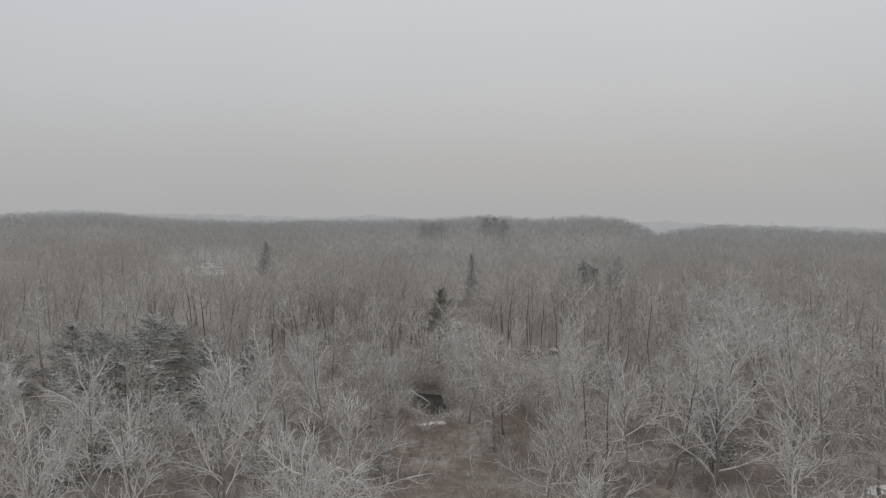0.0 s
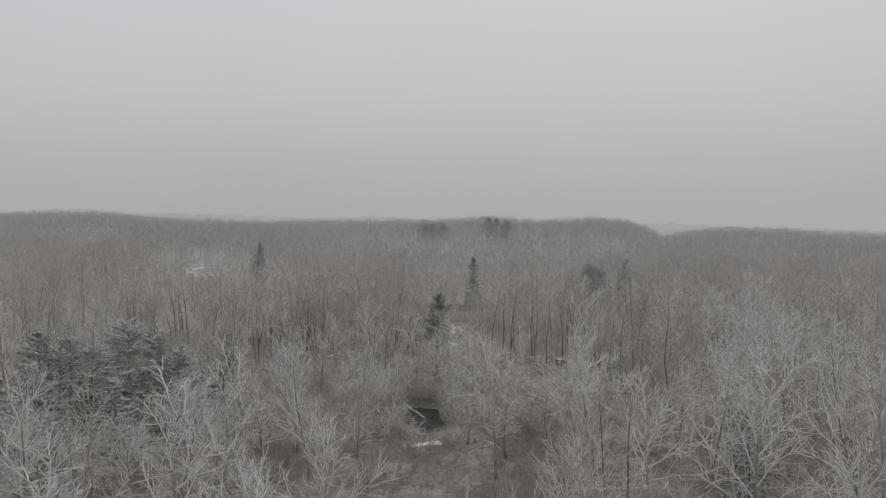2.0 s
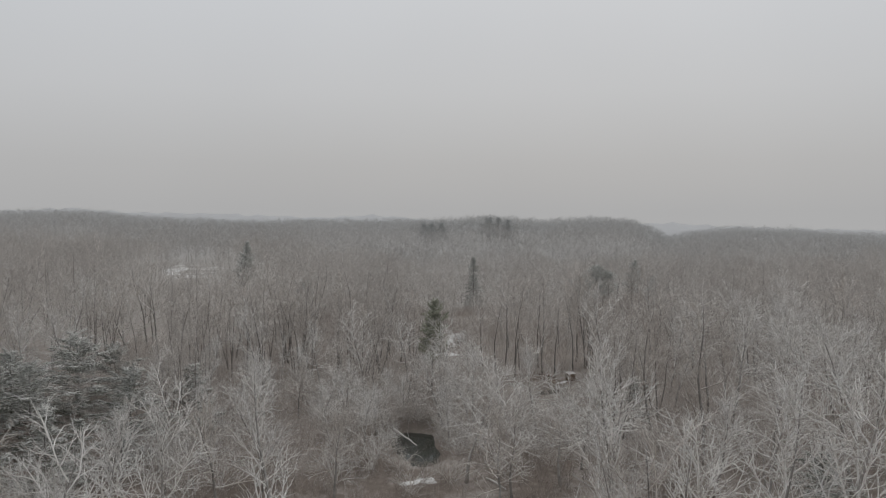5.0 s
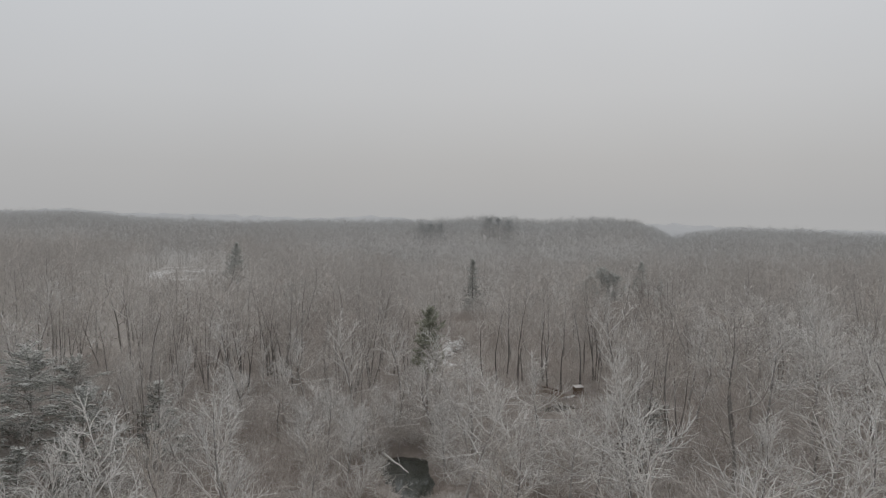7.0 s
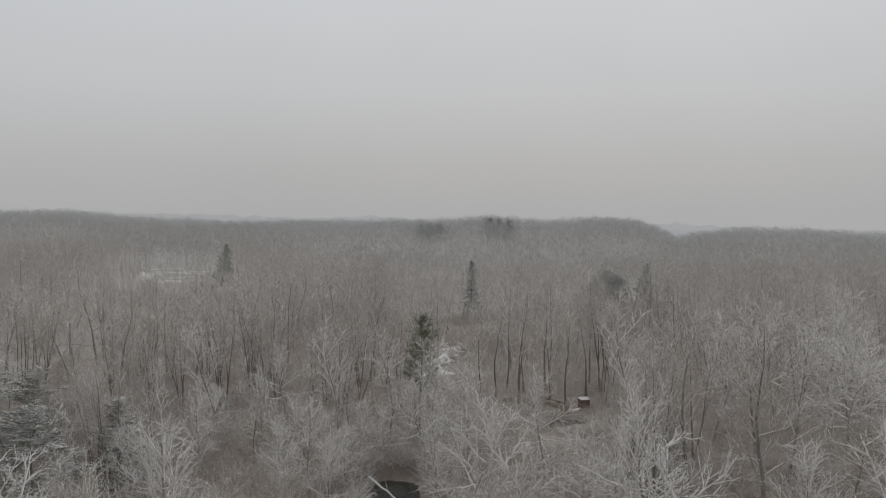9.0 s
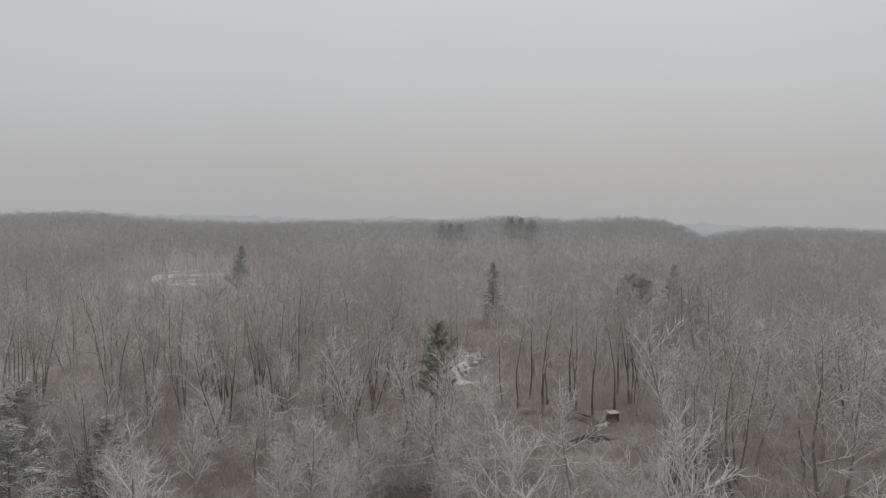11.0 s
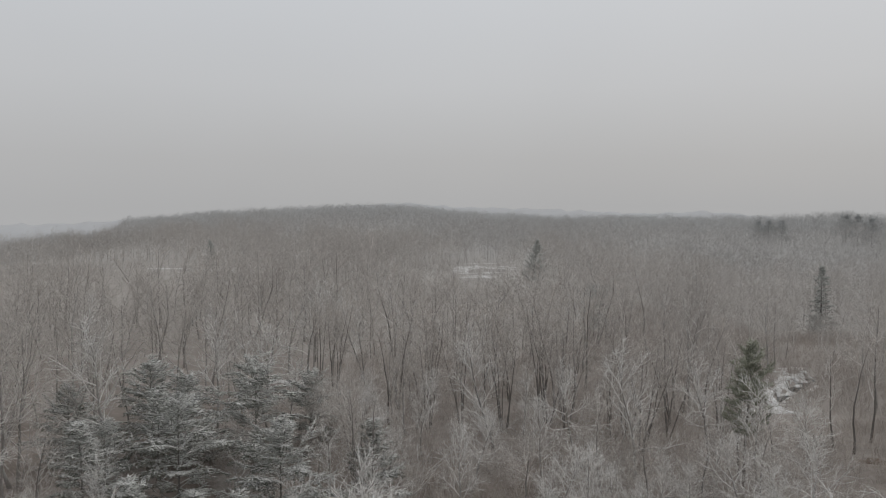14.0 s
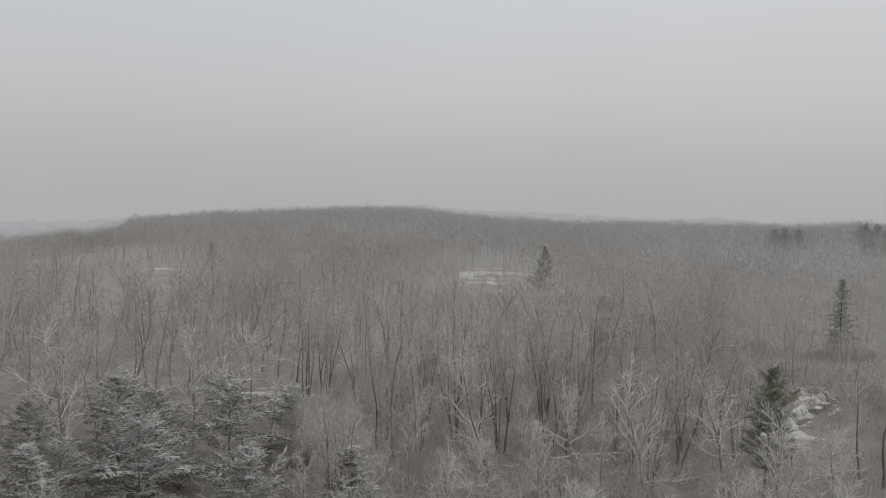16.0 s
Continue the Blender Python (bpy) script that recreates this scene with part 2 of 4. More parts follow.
def ground(x, y):
    """The ground's height; works on arrays too."""
    x, y = np.asarray(x, float), np.asarray(y, float)
    z = 0.5 * np.sin(x * 0.06 + 1.3) * np.cos(y * 0.05) + 0.35 * np.sin(x * 0.13 - y * 0.11)
    z = z + 1.8 * smooth((-8 - x) / 25) * smooth((y - 128) / 40)
    z = z + 6.5 * smooth((-25 - x) / 60) * smooth((y - 215) / 90)
    z = z - 3.2 * np.exp(-(((x - 10) / 22) ** 2) - ((y - 318) / 40) ** 2)
    away, side = np.hypot(x - 2, y - 40), np.degrees(np.arctan2(x - 2, y - 40))
    crest = np.interp(side, CREST_AT, CREST_UP) - 14.9
    rise = smooth((away - 330) / 250)
    z = z * (1 - rise) + crest * rise + rise * 0.7 * (np.sin(side * 1.3 + 0.8) + np.sin(side * 2.9)) * np.cos(away * 0.008)
    z = z - 170 * smooth((away - 690) / 2600)
    for pool in POOLS:
        z = z - 1.9 * smooth((1.46 - pool_reach(x, y, *pool)) / 0.5)
    return z


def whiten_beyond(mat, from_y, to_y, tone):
    """Paints distance haze into the base colour: a paler tone mixed in with growing y."""
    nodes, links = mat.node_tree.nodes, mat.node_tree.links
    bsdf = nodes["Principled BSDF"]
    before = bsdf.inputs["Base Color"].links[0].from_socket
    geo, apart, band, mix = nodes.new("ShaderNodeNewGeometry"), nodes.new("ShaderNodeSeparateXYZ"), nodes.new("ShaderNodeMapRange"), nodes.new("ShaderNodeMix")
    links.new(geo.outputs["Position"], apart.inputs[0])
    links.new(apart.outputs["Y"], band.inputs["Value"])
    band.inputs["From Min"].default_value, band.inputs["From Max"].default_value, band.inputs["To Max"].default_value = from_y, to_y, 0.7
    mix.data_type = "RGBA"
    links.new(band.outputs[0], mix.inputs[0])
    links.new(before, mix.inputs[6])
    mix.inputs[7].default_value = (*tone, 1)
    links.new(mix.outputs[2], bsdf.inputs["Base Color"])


# Ground: haze painted in three steps, which also lifts shaded gaps between trees.
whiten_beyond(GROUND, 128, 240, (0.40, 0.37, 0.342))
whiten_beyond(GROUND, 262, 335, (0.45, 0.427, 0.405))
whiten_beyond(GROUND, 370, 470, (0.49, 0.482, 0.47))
# Brush paled in colour too, to brighten the shaded floor beyond the pool.
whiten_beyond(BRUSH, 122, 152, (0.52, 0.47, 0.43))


def make_ground():
    """One sheet, fine near the flight and coarse far off."""
    def steps(lo, hi, near_lo, near_hi, fine, grow):
        inner = list(np.arange(near_lo, near_hi + fine, fine))
        out, at, d = [], near_hi + fine, fine
        while at < hi:
            d *= grow
            at += d
            out.append(at)
        left, at, d = [], near_lo, fine
        while at > lo:
            d *= grow
            at -= d
            left.append(at)
        return np.array(left[::-1] + inner + out)
    xs, ys = steps(-4000, 4000, -100, 90, 1.6, 1.12), steps(-2500, 4800, 30, 240, 1.6, 1.12)
    gx, gy = np.meshgrid(xs, ys)
    gz = ground(gx, gy)
    rough = np.random.default_rng(3).normal(0, 0.07, gz.shape)
    verts = np.stack([gx, gy, gz + rough], -1).reshape(-1, 3)
    n, m = len(xs), len(ys)
    i = (np.arange(m - 1)[:, None] * n + np.arange(n - 1)[None]).ravel()
    mesh = raw_mesh("ground", verts, [np.stack([i, i + 1, i + n + 1, i + n], 1)])
    mesh.polygons.foreach_set("use_smooth", np.ones(len(mesh.polygons), bool))
    tagged(part("ground", mesh, GROUND), "brown leaf litter under thin patchy wet snow, painted haze further off", "ground", kind="structure")


make_ground()


def make_pool(px, py, a, b, turn, label):
    rng = np.random.default_rng(int(px * 10 + py))
    n = 40
    ang = np.arange(n) * 2 * math.pi / n
    r = 1.55 + 0.12 * np.sin(3 * ang + px) + rng.normal(0, 0.04, n)
    c, s = math.cos(radians(turn)), math.sin(radians(turn))
    u, v = a * r * np.cos(ang), b * r * np.sin(ang)
    ring = np.stack([px + u * c - v * s, py + u * s + v * c, np.full(n, WATER_Z)], 1)
    verts = np.concatenate([ring, [[px, py, WATER_Z]]])
    i = np.arange(n)
    mesh = raw_mesh("water", verts, [np.stack([i, (i + 1) % n, np.full(n, n)], 1)])
    tagged(part("water", mesh, WATER), label, "water", kind="structure")


make_pool(*POOLS[0], "dark still pool among bare trees with snowy banks")
make_pool(*POOLS[1], "dark brook water below the brown hut")
make_pool(*POOLS[2], "shallow winding brook between snowy banks")


# ---- bare trees ----
def bend(rng, start, way, length, count, wobble, lift):
    """A line of points in a gentle arc with small kinks."""
    points, way = [np.array(start, float)], unit(np.array(way, float))
    arc = rng.normal(0, wobble * 0.25, 3)
    for _ in range(count):
        way = unit(way + arc + rng.normal(0, wobble * 1.1, 3) + np.array([0, 0, lift]))
        points.append(points[-1] + way * length / count)
    return np.array(points)


def side_way(rng, way, lean):
    """A direction that leaves way at lean degrees."""
    other = rng.normal(0, 1, 3)
    other = unit(other - way * (other @ way))
    return unit(way * math.cos(radians(lean)) + other * math.sin(radians(lean)))


def limb_pieces(rng, start, way, length, radius, branches, twigs, sprigs, thin, lift=0.03, sides=4):
    """A limb with branches, twigs and hair-fine sprigs: tubes, spikes and slivers."""
    tubes, s0, s1, sr, f0, f1, fr = [], [], [], [], [], [], []
    line = bend(rng, start, way, length, 6, 0.12, lift)
    r = np.linspace(radius, max(radius * 0.25, thin * 1.5), 7)
    tubes.append((line[:-1], line[1:], r[:-1], r[1:], sides))
    s0.append(line[-1]), s1.append(line[-1] + unit(line[-1] - line[-2]) * length * 0.16), sr.append(r[-1])
    for b in range(branches):
        t = 0.2 + 0.78 * (b + rng.random()) / branches
        k = min(int(t * 6), 5)
        at = line[k] + (line[k + 1] - line[k]) * (t * 6 - k)
        go = unit(side_way(rng, unit(line[k + 1] - line[k]), rng.uniform(32, 62)) + np.array([0, 0, 0.05]))
        reach = length * rng.uniform(0.36, 0.64) * (1.12 - 0.55 * t)
        twig_line = bend(rng, at, go, reach, 3, 0.15, 0.04)
        rr = max(radius * 0.52 * (1.1 - 0.6 * t), thin * 1.9)
        tubes.append((twig_line[:-1], twig_line[1:], np.array([rr, rr * 0.8, rr * 0.62]), np.array([rr * 0.8, rr * 0.62, rr * 0.42]), 3))
        for w in range(twigs):
            tt = 0.2 + 0.8 * (w + rng.random()) / twigs
            kk = min(int(tt * 3), 2)
            at2 = twig_line[kk] + (twig_line[kk + 1] - twig_line[kk]) * (tt * 3 - kk)
            go2 = unit(side_way(rng, unit(twig_line[kk + 1] - twig_line[kk]), rng.uniform(25, 62)) + np.array([0, 0, 0.05]))
            reach2 = reach * rng.uniform(0.32, 0.6) + 0.25
            s0.append(at2), s1.append(at2 + go2 * reach2), sr.append(thin * 1.15)
            for q in range(sprigs):
                at3 = at2 + go2 * reach2 * (0.15 + 0.85 * (q + rng.random()) / sprigs)
                go3 = unit(side_way(rng, go2, rng.uniform(20, 55)) + np.array([0, 0, 0.08]))
                f0.append(at3), f1.append(at3 + go3 * rng.uniform(0.35, 0.95)), fr.append(thin * 0.7)
    return tubes, (np.array(s0), np.array(s1), np.array(sr)), (np.array(f0), np.array(f1), np.array(fr))


def tree_plan(rng, kind):
    """The trunk's line and its radii, and the limbs as start, way, length, radius, lift."""
    if kind == "spreading":
        high, thick, first, count, lean = 18.2, 0.23, 0.24, 15, (26, 66)
    elif kind == "slender":
        high, thick, first, count, lean = 16.5, 0.16, 0.38, 9, (22, 52)
    elif kind == "domed":
        high, thick, first, count, lean = 13.0, 0.24, 0.44, 16, (12, 84)
    else:
        high, thick, first, count, lean = 8.5, 0.09, 0.2, 7, (25, 50)
    line = bend(rng, (0, 0, -0.3), (rng.normal(0, 0.05), rng.normal(0, 0.05), 1), high, 7, 0.085, 0.07)
    radii = np.linspace(thick, thick * 0.14, 8)
    if kind == "slender":
        radii = thick * np.linspace(1.1, 0.07, 8)
    radii[0] *= 1.35
    limbs, spin = [], rng.uniform(0, 6.28)
    for n in range(count):
        t = first + (0.94 - first) * (n + 0.5 * rng.random()) / (count - 1) * 0.97
        k = min(int(t * 7), 6)
        at = line[k] + (line[k + 1] - line[k]) * (t * 7 - k)
        spin += 2.4 + rng.normal(0, 0.35)
        tilt = radians(rng.uniform(*lean) * (1.15 - 0.5 * t))
        if kind == "domed":
            tilt = radians(lean[1] + (lean[0] - lean[1]) * (t - first) / (0.94 - first) + rng.normal(0, 9))
        way = np.array([math.cos(spin) * math.sin(tilt), math.sin(spin) * math.sin(tilt), math.cos(tilt)])
        size = {"domed": 0.52, "spreading": 0.37, "slender": 0.32, "young": 0.36}[kind] * high * (1.18 - 0.6 * t) * rng.uniform(0.75, 1.2)
        lift = rng.uniform(-0.045, 0.04) if kind == "spreading" and t < 0.45 else 0.03 if kind != "domed" else 0.015
        limbs.append((at, way, size, thick * (0.5 - 0.25 * t), lift))
    return line, radii, limbs


BARE = {"spreading": ("bare_tree", "bare deciduous tree with wide spreading crown of rimed twigs"),
        "domed": ("bare_tree", "bare tree with a rounded fan of pale rimed limbs"),
        "slender": ("slender_tree", "tall slender bare tree with dark trunk and narrow crown"),
        "young": ("young_tree", "young bare tree with fine upright twigs")}


def woody_part(name, tubes, spikes, slivers, mat, parent, rimed=False):
    """A limb or a crown: rimed wood, its hair-fine sprigs and, where they are not rimed, its twigs in brown."""
    mesh = build(name, tubes=tubes, spikes=spikes, slivers=slivers)
    ob = part(name, mesh, mat, parent)
    mesh.materials.append(SPRIG if rimed else TWIG)
    fine = np.zeros(len(mesh.polygons), np.int32)
    fine[-sum(len(s[0]) for s in slivers) - (0 if rimed else 3 * sum(len(s[0]) for s in spikes)):] = 1
    mesh.polygons.foreach_set("material_index", fine)
    return ob


def bare_tree(kind, seed, mat):
    """A leafless tree: trunk and limbs, each limb with its twigs."""
    rng = np.random.default_rng(seed)
    name, label = BARE[kind]
    tree = tagged(new(name), label, "tree", "bare trees of the wood")
    line, radii, limbs = tree_plan(rng, kind)
    part("trunk", swept("trunk", np.r_[line, line[-1:] + (0, 0, 1.2)], np.r_[radii, 0.01], 6), BARK if kind == "slender" else PALE_BARK, tree)
    for at, way, size, thick, lift in limbs:
        detail = (9, 3, 3) if kind in ("spreading", "domed") else (5, 5, 6)
        tubes, twigs, sprigs = limb_pieces(rng, at, way, size, thick, *detail, 0.025 if kind in ("spreading", "domed") else 0.015, lift)
        woody_part("limb", tubes, [twigs], [sprigs], mat, tree, kind in ("spreading", "domed"))
    return tree


def stem_clump(seed, stems, mat):
    """Several dark stems from one foot, leaning apart, each with a narrow crown."""
    rng = np.random.default_rng(seed)
    tree = tagged(new("multi_stem_tree"), "cluster of dark leaning stems with thin brown crowns", "tree", "bare trees of the wood")
    spin = rng.uniform(0, 6.28)
    for n in range(stems):
        a = spin + n * 6.28 / stems + rng.normal(0, 0.3)
        high, lean = rng.uniform(10.5, 16.5), rng.uniform(0.02, 0.19)
        foot = np.array([math.cos(a) * 0.35, math.sin(a) * 0.35, -0.3])
        line = bend(rng, foot, (math.cos(a) * lean, math.sin(a) * lean, 1), high, 7, 0.06, 0.03)
        radii = np.linspace(0.13, 0.02, 8) * rng.uniform(0.7, 1.15)
        part("trunk", swept("trunk", line, radii, 6), BARK, tree)
        tubes, spikes, slivers = [], [], []
        for k in range(8):
            t = 0.36 + 0.6 * (k + rng.random()) / 8
            j = min(int(t * 7), 6)
            at = line[j] + (line[j + 1] - line[j]) * (t * 7 - j)
            way = side_way(rng, unit(line[j + 1] - line[j]), rng.uniform(25, 55))
            more, twigs, sprigs = limb_pieces(rng, at, way, high * rng.uniform(0.16, 0.3), 0.045, 4, 4, 5, 0.015, 0.05, 3)
            tubes += more
            spikes.append(twigs)
            slivers.append(sprigs)
        woody_part("crown", tubes, spikes, slivers, mat, tree)
    return tree


def shrub(seed, mat):
    """A tangle of arching rimed stems."""
    rng = np.random.default_rng(seed)
    thing = tagged(new("shrub"), "tangled shrub of pale arching rimed stems", "shrub", "shrubs by the brook")
    spin = rng.uniform(0, 6.28)
    for n in range(9):
        a = spin + n * 2.4
        tilt = rng.uniform(0.2, 0.95)
        way = (math.cos(a) * math.sin(tilt), math.sin(a) * math.sin(tilt), math.cos(tilt))
        tubes, twigs, sprigs = limb_pieces(rng, (rng.normal(0, 0.3), rng.normal(0, 0.3), -0.1), way, rng.uniform(3.2, 5.6), 0.055, 6, 3, 2, 0.017, -0.06, 3)
        woody_part("stem", tubes, [twigs], [sprigs], mat, thing, True)
    return thing


def small_tree(seed, kind, thin, branches, twigs, sprigs):
    """The corners and faces of a simpler tree for the woods further off."""
    rng = np.random.default_rng(seed)
    line, radii, limbs = tree_plan(rng, kind)
    tubes, spikes = [(line[:-1], line[1:], radii[:-1] * 0.85, radii[1:] * 0.85 + 0.02, 4)], []
    hairs = []
    for at, way, size, thick, lift in limbs:
        more, spike, fine = limb_pieces(rng, at, way, size, max(thick, thin * 1.3), branches, twigs, sprigs, thin, lift)
        tubes += [(a, b, c, d, 3) for a, b, c, d, _ in more]
        spikes.append(spike)
        hairs.append(fine)
    mesh = build("small", tubes=tubes, spikes=spikes, slivers=hairs)
    return mesh_arrays(mesh)


def mesh_arrays(mesh):
    verts = np.empty(len(mesh.vertices) * 3)
    mesh.vertices.foreach_get("co", verts)
    quads = np.array([tuple(p.vertices) for p in mesh.polygons if p.loop_total == 4]).reshape(-1, 4)
    tris = np.array([tuple(p.vertices) for p in mesh.polygons if p.loop_total == 3]).reshape(-1, 3)
    bpy.data.meshes.remove(mesh)
    return verts.reshape(-1, 3), quads, tris


def far_tree(seed, count, thin, short=0.7, long=1.7):
    """A trunk, forked limbs and a lobed dome of fine twigs, for woods so far off that only crowns show."""
    rng = np.random.default_rng(seed)
    wide, mid, up = rng.uniform(3.4, 4.9), rng.uniform(7.0, 9.0), rng.uniform(5.2, 6.8)
    turn, lobes = rng.uniform(0, 6.28), rng.integers(3, 6)
    s0, s1, r = [(0, 0, 0)], [(rng.normal(0, 0.6), rng.normal(0, 0.6), mid + up * 0.8)], [max(thin * 1.6, 0.13)]

    def dome(way, share):
        a = math.atan2(way[1], way[0])
        lobe = 1 + 0.2 * math.sin(lobes * a + turn) + 0.12 * math.sin(2 * lobes * a + 3 * way[2])
        return np.array([way[0] * wide * lobe, way[1] * wide * lobe, mid * 0.9 + way[2] * up * (0.85 + 0.15 * lobe)]) * (share, share, 1) + (0, 0, way[2] * up * (share - 1))
    for _ in range(10):
        way = unit(np.array([rng.normal(), rng.normal(), abs(rng.normal(0.5, 0.6))]))
        s0.append((0, 0, mid * rng.uniform(0.5, 0.95))), s1.append(dome(way, 0.95)), r.append(thin * 1.3)
    f0, f1, fr = [], [], []
    for _ in range(count):
        way = unit(np.array([rng.normal(), rng.normal(), rng.normal(0.4, 0.75)]))
        foot = dome(way, rng.uniform(0.3, 1.0) ** 0.5)
        go = unit(way + rng.normal(0, 0.5, 3) + (0, 0, 0.25))
        f0.append(foot), f1.append(foot + go * rng.uniform(short, long)), fr.append(thin * rng.uniform(0.6, 1.2))
    return mesh_arrays(build("far", spikes=[(np.array(s0), np.array(s1), np.array(r))], slivers=[(np.array(f0), np.array(f1), np.array(fr))]))


def scatter(name, kinds, places, mat, label, seed, category="woods", trunk=(0, 0)):
    """Many copies joined in one mesh; trunk: how many leading quads and triangles of a copy are its dark trunk."""
    rng = np.random.default_rng(seed)
    verts, quads, tris, base, dark = [], [], [], 0, ([], [])
    pick = rng.integers(0, len(kinds), len(places))
    for k, (v, q, t) in enumerate(kinds):
        at = places[pick == k]
        if not len(at):
            continue
        n = len(at)
        turn, size = rng.uniform(0, 6.28, n), at[:, 3]
        c, s = np.cos(turn) * size, np.sin(turn) * size
        wide = rng.uniform(0.85, 1.2, n)
        x = (v[None, :, 0] * c[:, None] - v[None, :, 1] * s[:, None]) * wide[:, None] + at[:, :1]
        y = (v[None, :, 0] * s[:, None] + v[None, :, 1] * c[:, None]) * wide[:, None] + at[:, 1:2]
        z = v[None, :, 2] * size[:, None] + at[:, 2:3]
        verts.append(np.stack([x, y, z], -1).reshape(-1, 3))
        shift = (base + np.arange(n) * len(v))[:, None, None]
        quads.append((q[None] + shift).reshape(-1, 4))
        tris.append((t[None] + shift).reshape(-1, 3))
        base += n * len(v)
        for keep, made, lead in ((dark[0], q, trunk[0]), (dark[1], t, trunk[1])):
            keep.append(np.tile((np.arange(len(made)) < lead).astype(np.int32), n))
    faces = [f for f in (np.concatenate(quads), np.concatenate(tris)) if len(f)]
    mesh = raw_mesh(name, np.concatenate(verts), faces)
    woods = tagged(part(name, mesh, mat), label, category, kind="stuff")
    if max(trunk):
        mesh.materials.append(PALE_BARK)
        mesh.polygons.foreach_set("material_index", np.concatenate(dark[0] + dark[1]))
    return woods


# ---- where trees stand ----
def bearing(x, y, fx, fy):
    return math.degrees(math.atan2(x - fx, y - fy))


def in_sight(x, y, slack=3.0):
    """Inside the sweep that the flight looks over."""
    a, b = bearing(x, y, 0, -4), bearing(x, y, 3, 74)
    return (abs(a) < 30 + slack and y > 30) or (-56 - slack < b < 6 and y > 60)


def jitter_grid(rng, x0, x1, y0, y1, step, loose=0.42):
    xs, ys = np.arange(x0, x1, step), np.arange(y0, y1, step)
    gx, gy = np.meshgrid(xs, ys)
    gx = gx + (np.arange(len(ys)) % 2)[:, None] * step / 2
    pts = np.stack([gx, gy], -1).reshape(-1, 2)
    return pts + rng.uniform(-loose, loose, pts.shape) * step


# named trees that stand out: kind, x, y, size
MARKED = [("spreading", -7.8, 78, 1.08), ("spreading", -22, 75, 1.0), ("spreading", -14.5, 67, 1.0), ("spreading", -26.5, 64, 0.95), ("spreading", 20.5, 86, 1.15),
          ("spreading", 29, 84, 1.18), ("spreading", 47, 97, 1.15), ("spreading", 13, 65, 0.9), ("spreading", 7.2, 107, 0.85), ("slender", 45, 155, 1.18),
          ("spreading", 5.8, 147, 0.82), ("spreading", -13.3, 167, 0.85), ("spreading", -21.0, 167, 0.82), ("spreading", -30.4, 163, 0.84), ("spreading", -5.9, 179, 0.9), ("slender", 12, 190.5, 1.0), ("slender", 23.7, 184, 1.0),
          ("slender", 17.4, 193, 1.1), ("slender", 21.5, 187, 0.95), ("slender", 27.6, 186, 1.1), ("spreading", 18.9, 126, 0.76), ("spreading", 37, 75, 1.1), ("spreading", 33, 119, 0.88),
          ("spreading", -20.4, 120, 0.72), ("spreading", -11.5, 117, 0.72),
          ("spreading", 2.0, 141, 0.5), ("spreading", 0.6, 150, 0.72), ("spreading", 0.8, 161, 0.74), ("spreading", -10.2, 139, 0.46),
          ("spreading", -11.2, 146.5, 0.42), ("spreading", -15.5, 152, 0.5), ("spreading", 1.5, 157, 0.6), ("spreading", 5.8, 180, 0.62), ("spreading", 1.8, 188, 0.5),
          ("spreading", -8.8, 150.5, 0.5), ("spreading", -13.5, 142, 0.58), ("spreading", -5, 160.5, 0.58), ("spreading", -10.5, 157.5, 0.58), ("spreading", -17.5, 146, 0.6), ("spreading", 5.2, 144.5, 0.6),
          ("spreading", -8.2, 147, 0.4), ("spreading", 2.0, 136.5, 0.42), ("spreading", 0.6, 145.5, 0.42), ("spreading", -8.8, 141.5, 0.4), ("spreading", -5, 153, 0.45), ("spreading", -10, 132.5, 0.5), ("spreading", -14.5, 135.5, 0.6), ("spreading", -16, 160, 0.6), ("spreading", -22, 150.5, 0.6), ("spreading", -23, 159, 0.55), ("spreading", -29, 153, 0.6), ("spreading", -27, 144, 0.58)]
rng = np.random.default_rng(11)
near_spots = []


def near_step(x, y):
    """Spacing of the trees: the poles beyond the pool stand closer."""
    return (-62 < x < 3 and 166 < y < 200) or (8 < x < 42 and 176 < y < 200)


def in_near(x, y):
    return -75 <= x <= 75 and 38 <= y <= 200


for x, y in jitter_grid(rng, -78, 80, 38, 200, 9.6):
    if in_sight(x, y, 2) and not is_open(x, y) and not near_step(x, y):
        near_spots.append((x, y, 0))
for x, y in jitter_grid(rng, -62, 42, 166, 200, 5.4):
    if near_step(x, y) and not is_open(x, y) and math.sin(x * 0.37 + 1) + math.sin(y * 0.33 + x * 0.11) > -0.75:
        near_spots.append((x, y, 1))
for x, y in jitter_grid(rng, -52, -2, 137, 178, 8.0):
    if in_sight(x, y) and not is_open(x, y):
        near_spots.append((x, y, 2))
near_spots = [s for s in near_spots if all(math.hypot(s[0] - m[1], s[1] - m[2]) > (7.5 if m[0] == "spreading" else 3) for m in MARKED)]
MODELS = {"spreading": [bare_tree("spreading", 20 + n, LIMB if n not in (3, 6) else LIMB_BROWN) for n in range(8)],
          "domed": [bare_tree("domed", 110 + n, LIMB if n != 4 else LIMB_BROWN) for n in range(6)],
          "slender": [bare_tree("slender", 40 + n, LIMB_BROWN if n % 2 else LIMB) for n in range(6)],
          "young": [bare_tree("young", 60 + n, LIMB_BROWN if n % 2 else LIMB) for n in range(4)],
          "clump": [stem_clump(70 + n, (3, 4, 5, 3, 2)[n], LIMB_BROWN) for n in range(5)],
          "shrub": [shrub(90 + n, LIMB if n % 2 else LIMB_BROWN) for n in range(5)]}
used = dict.fromkeys(MODELS, 0)


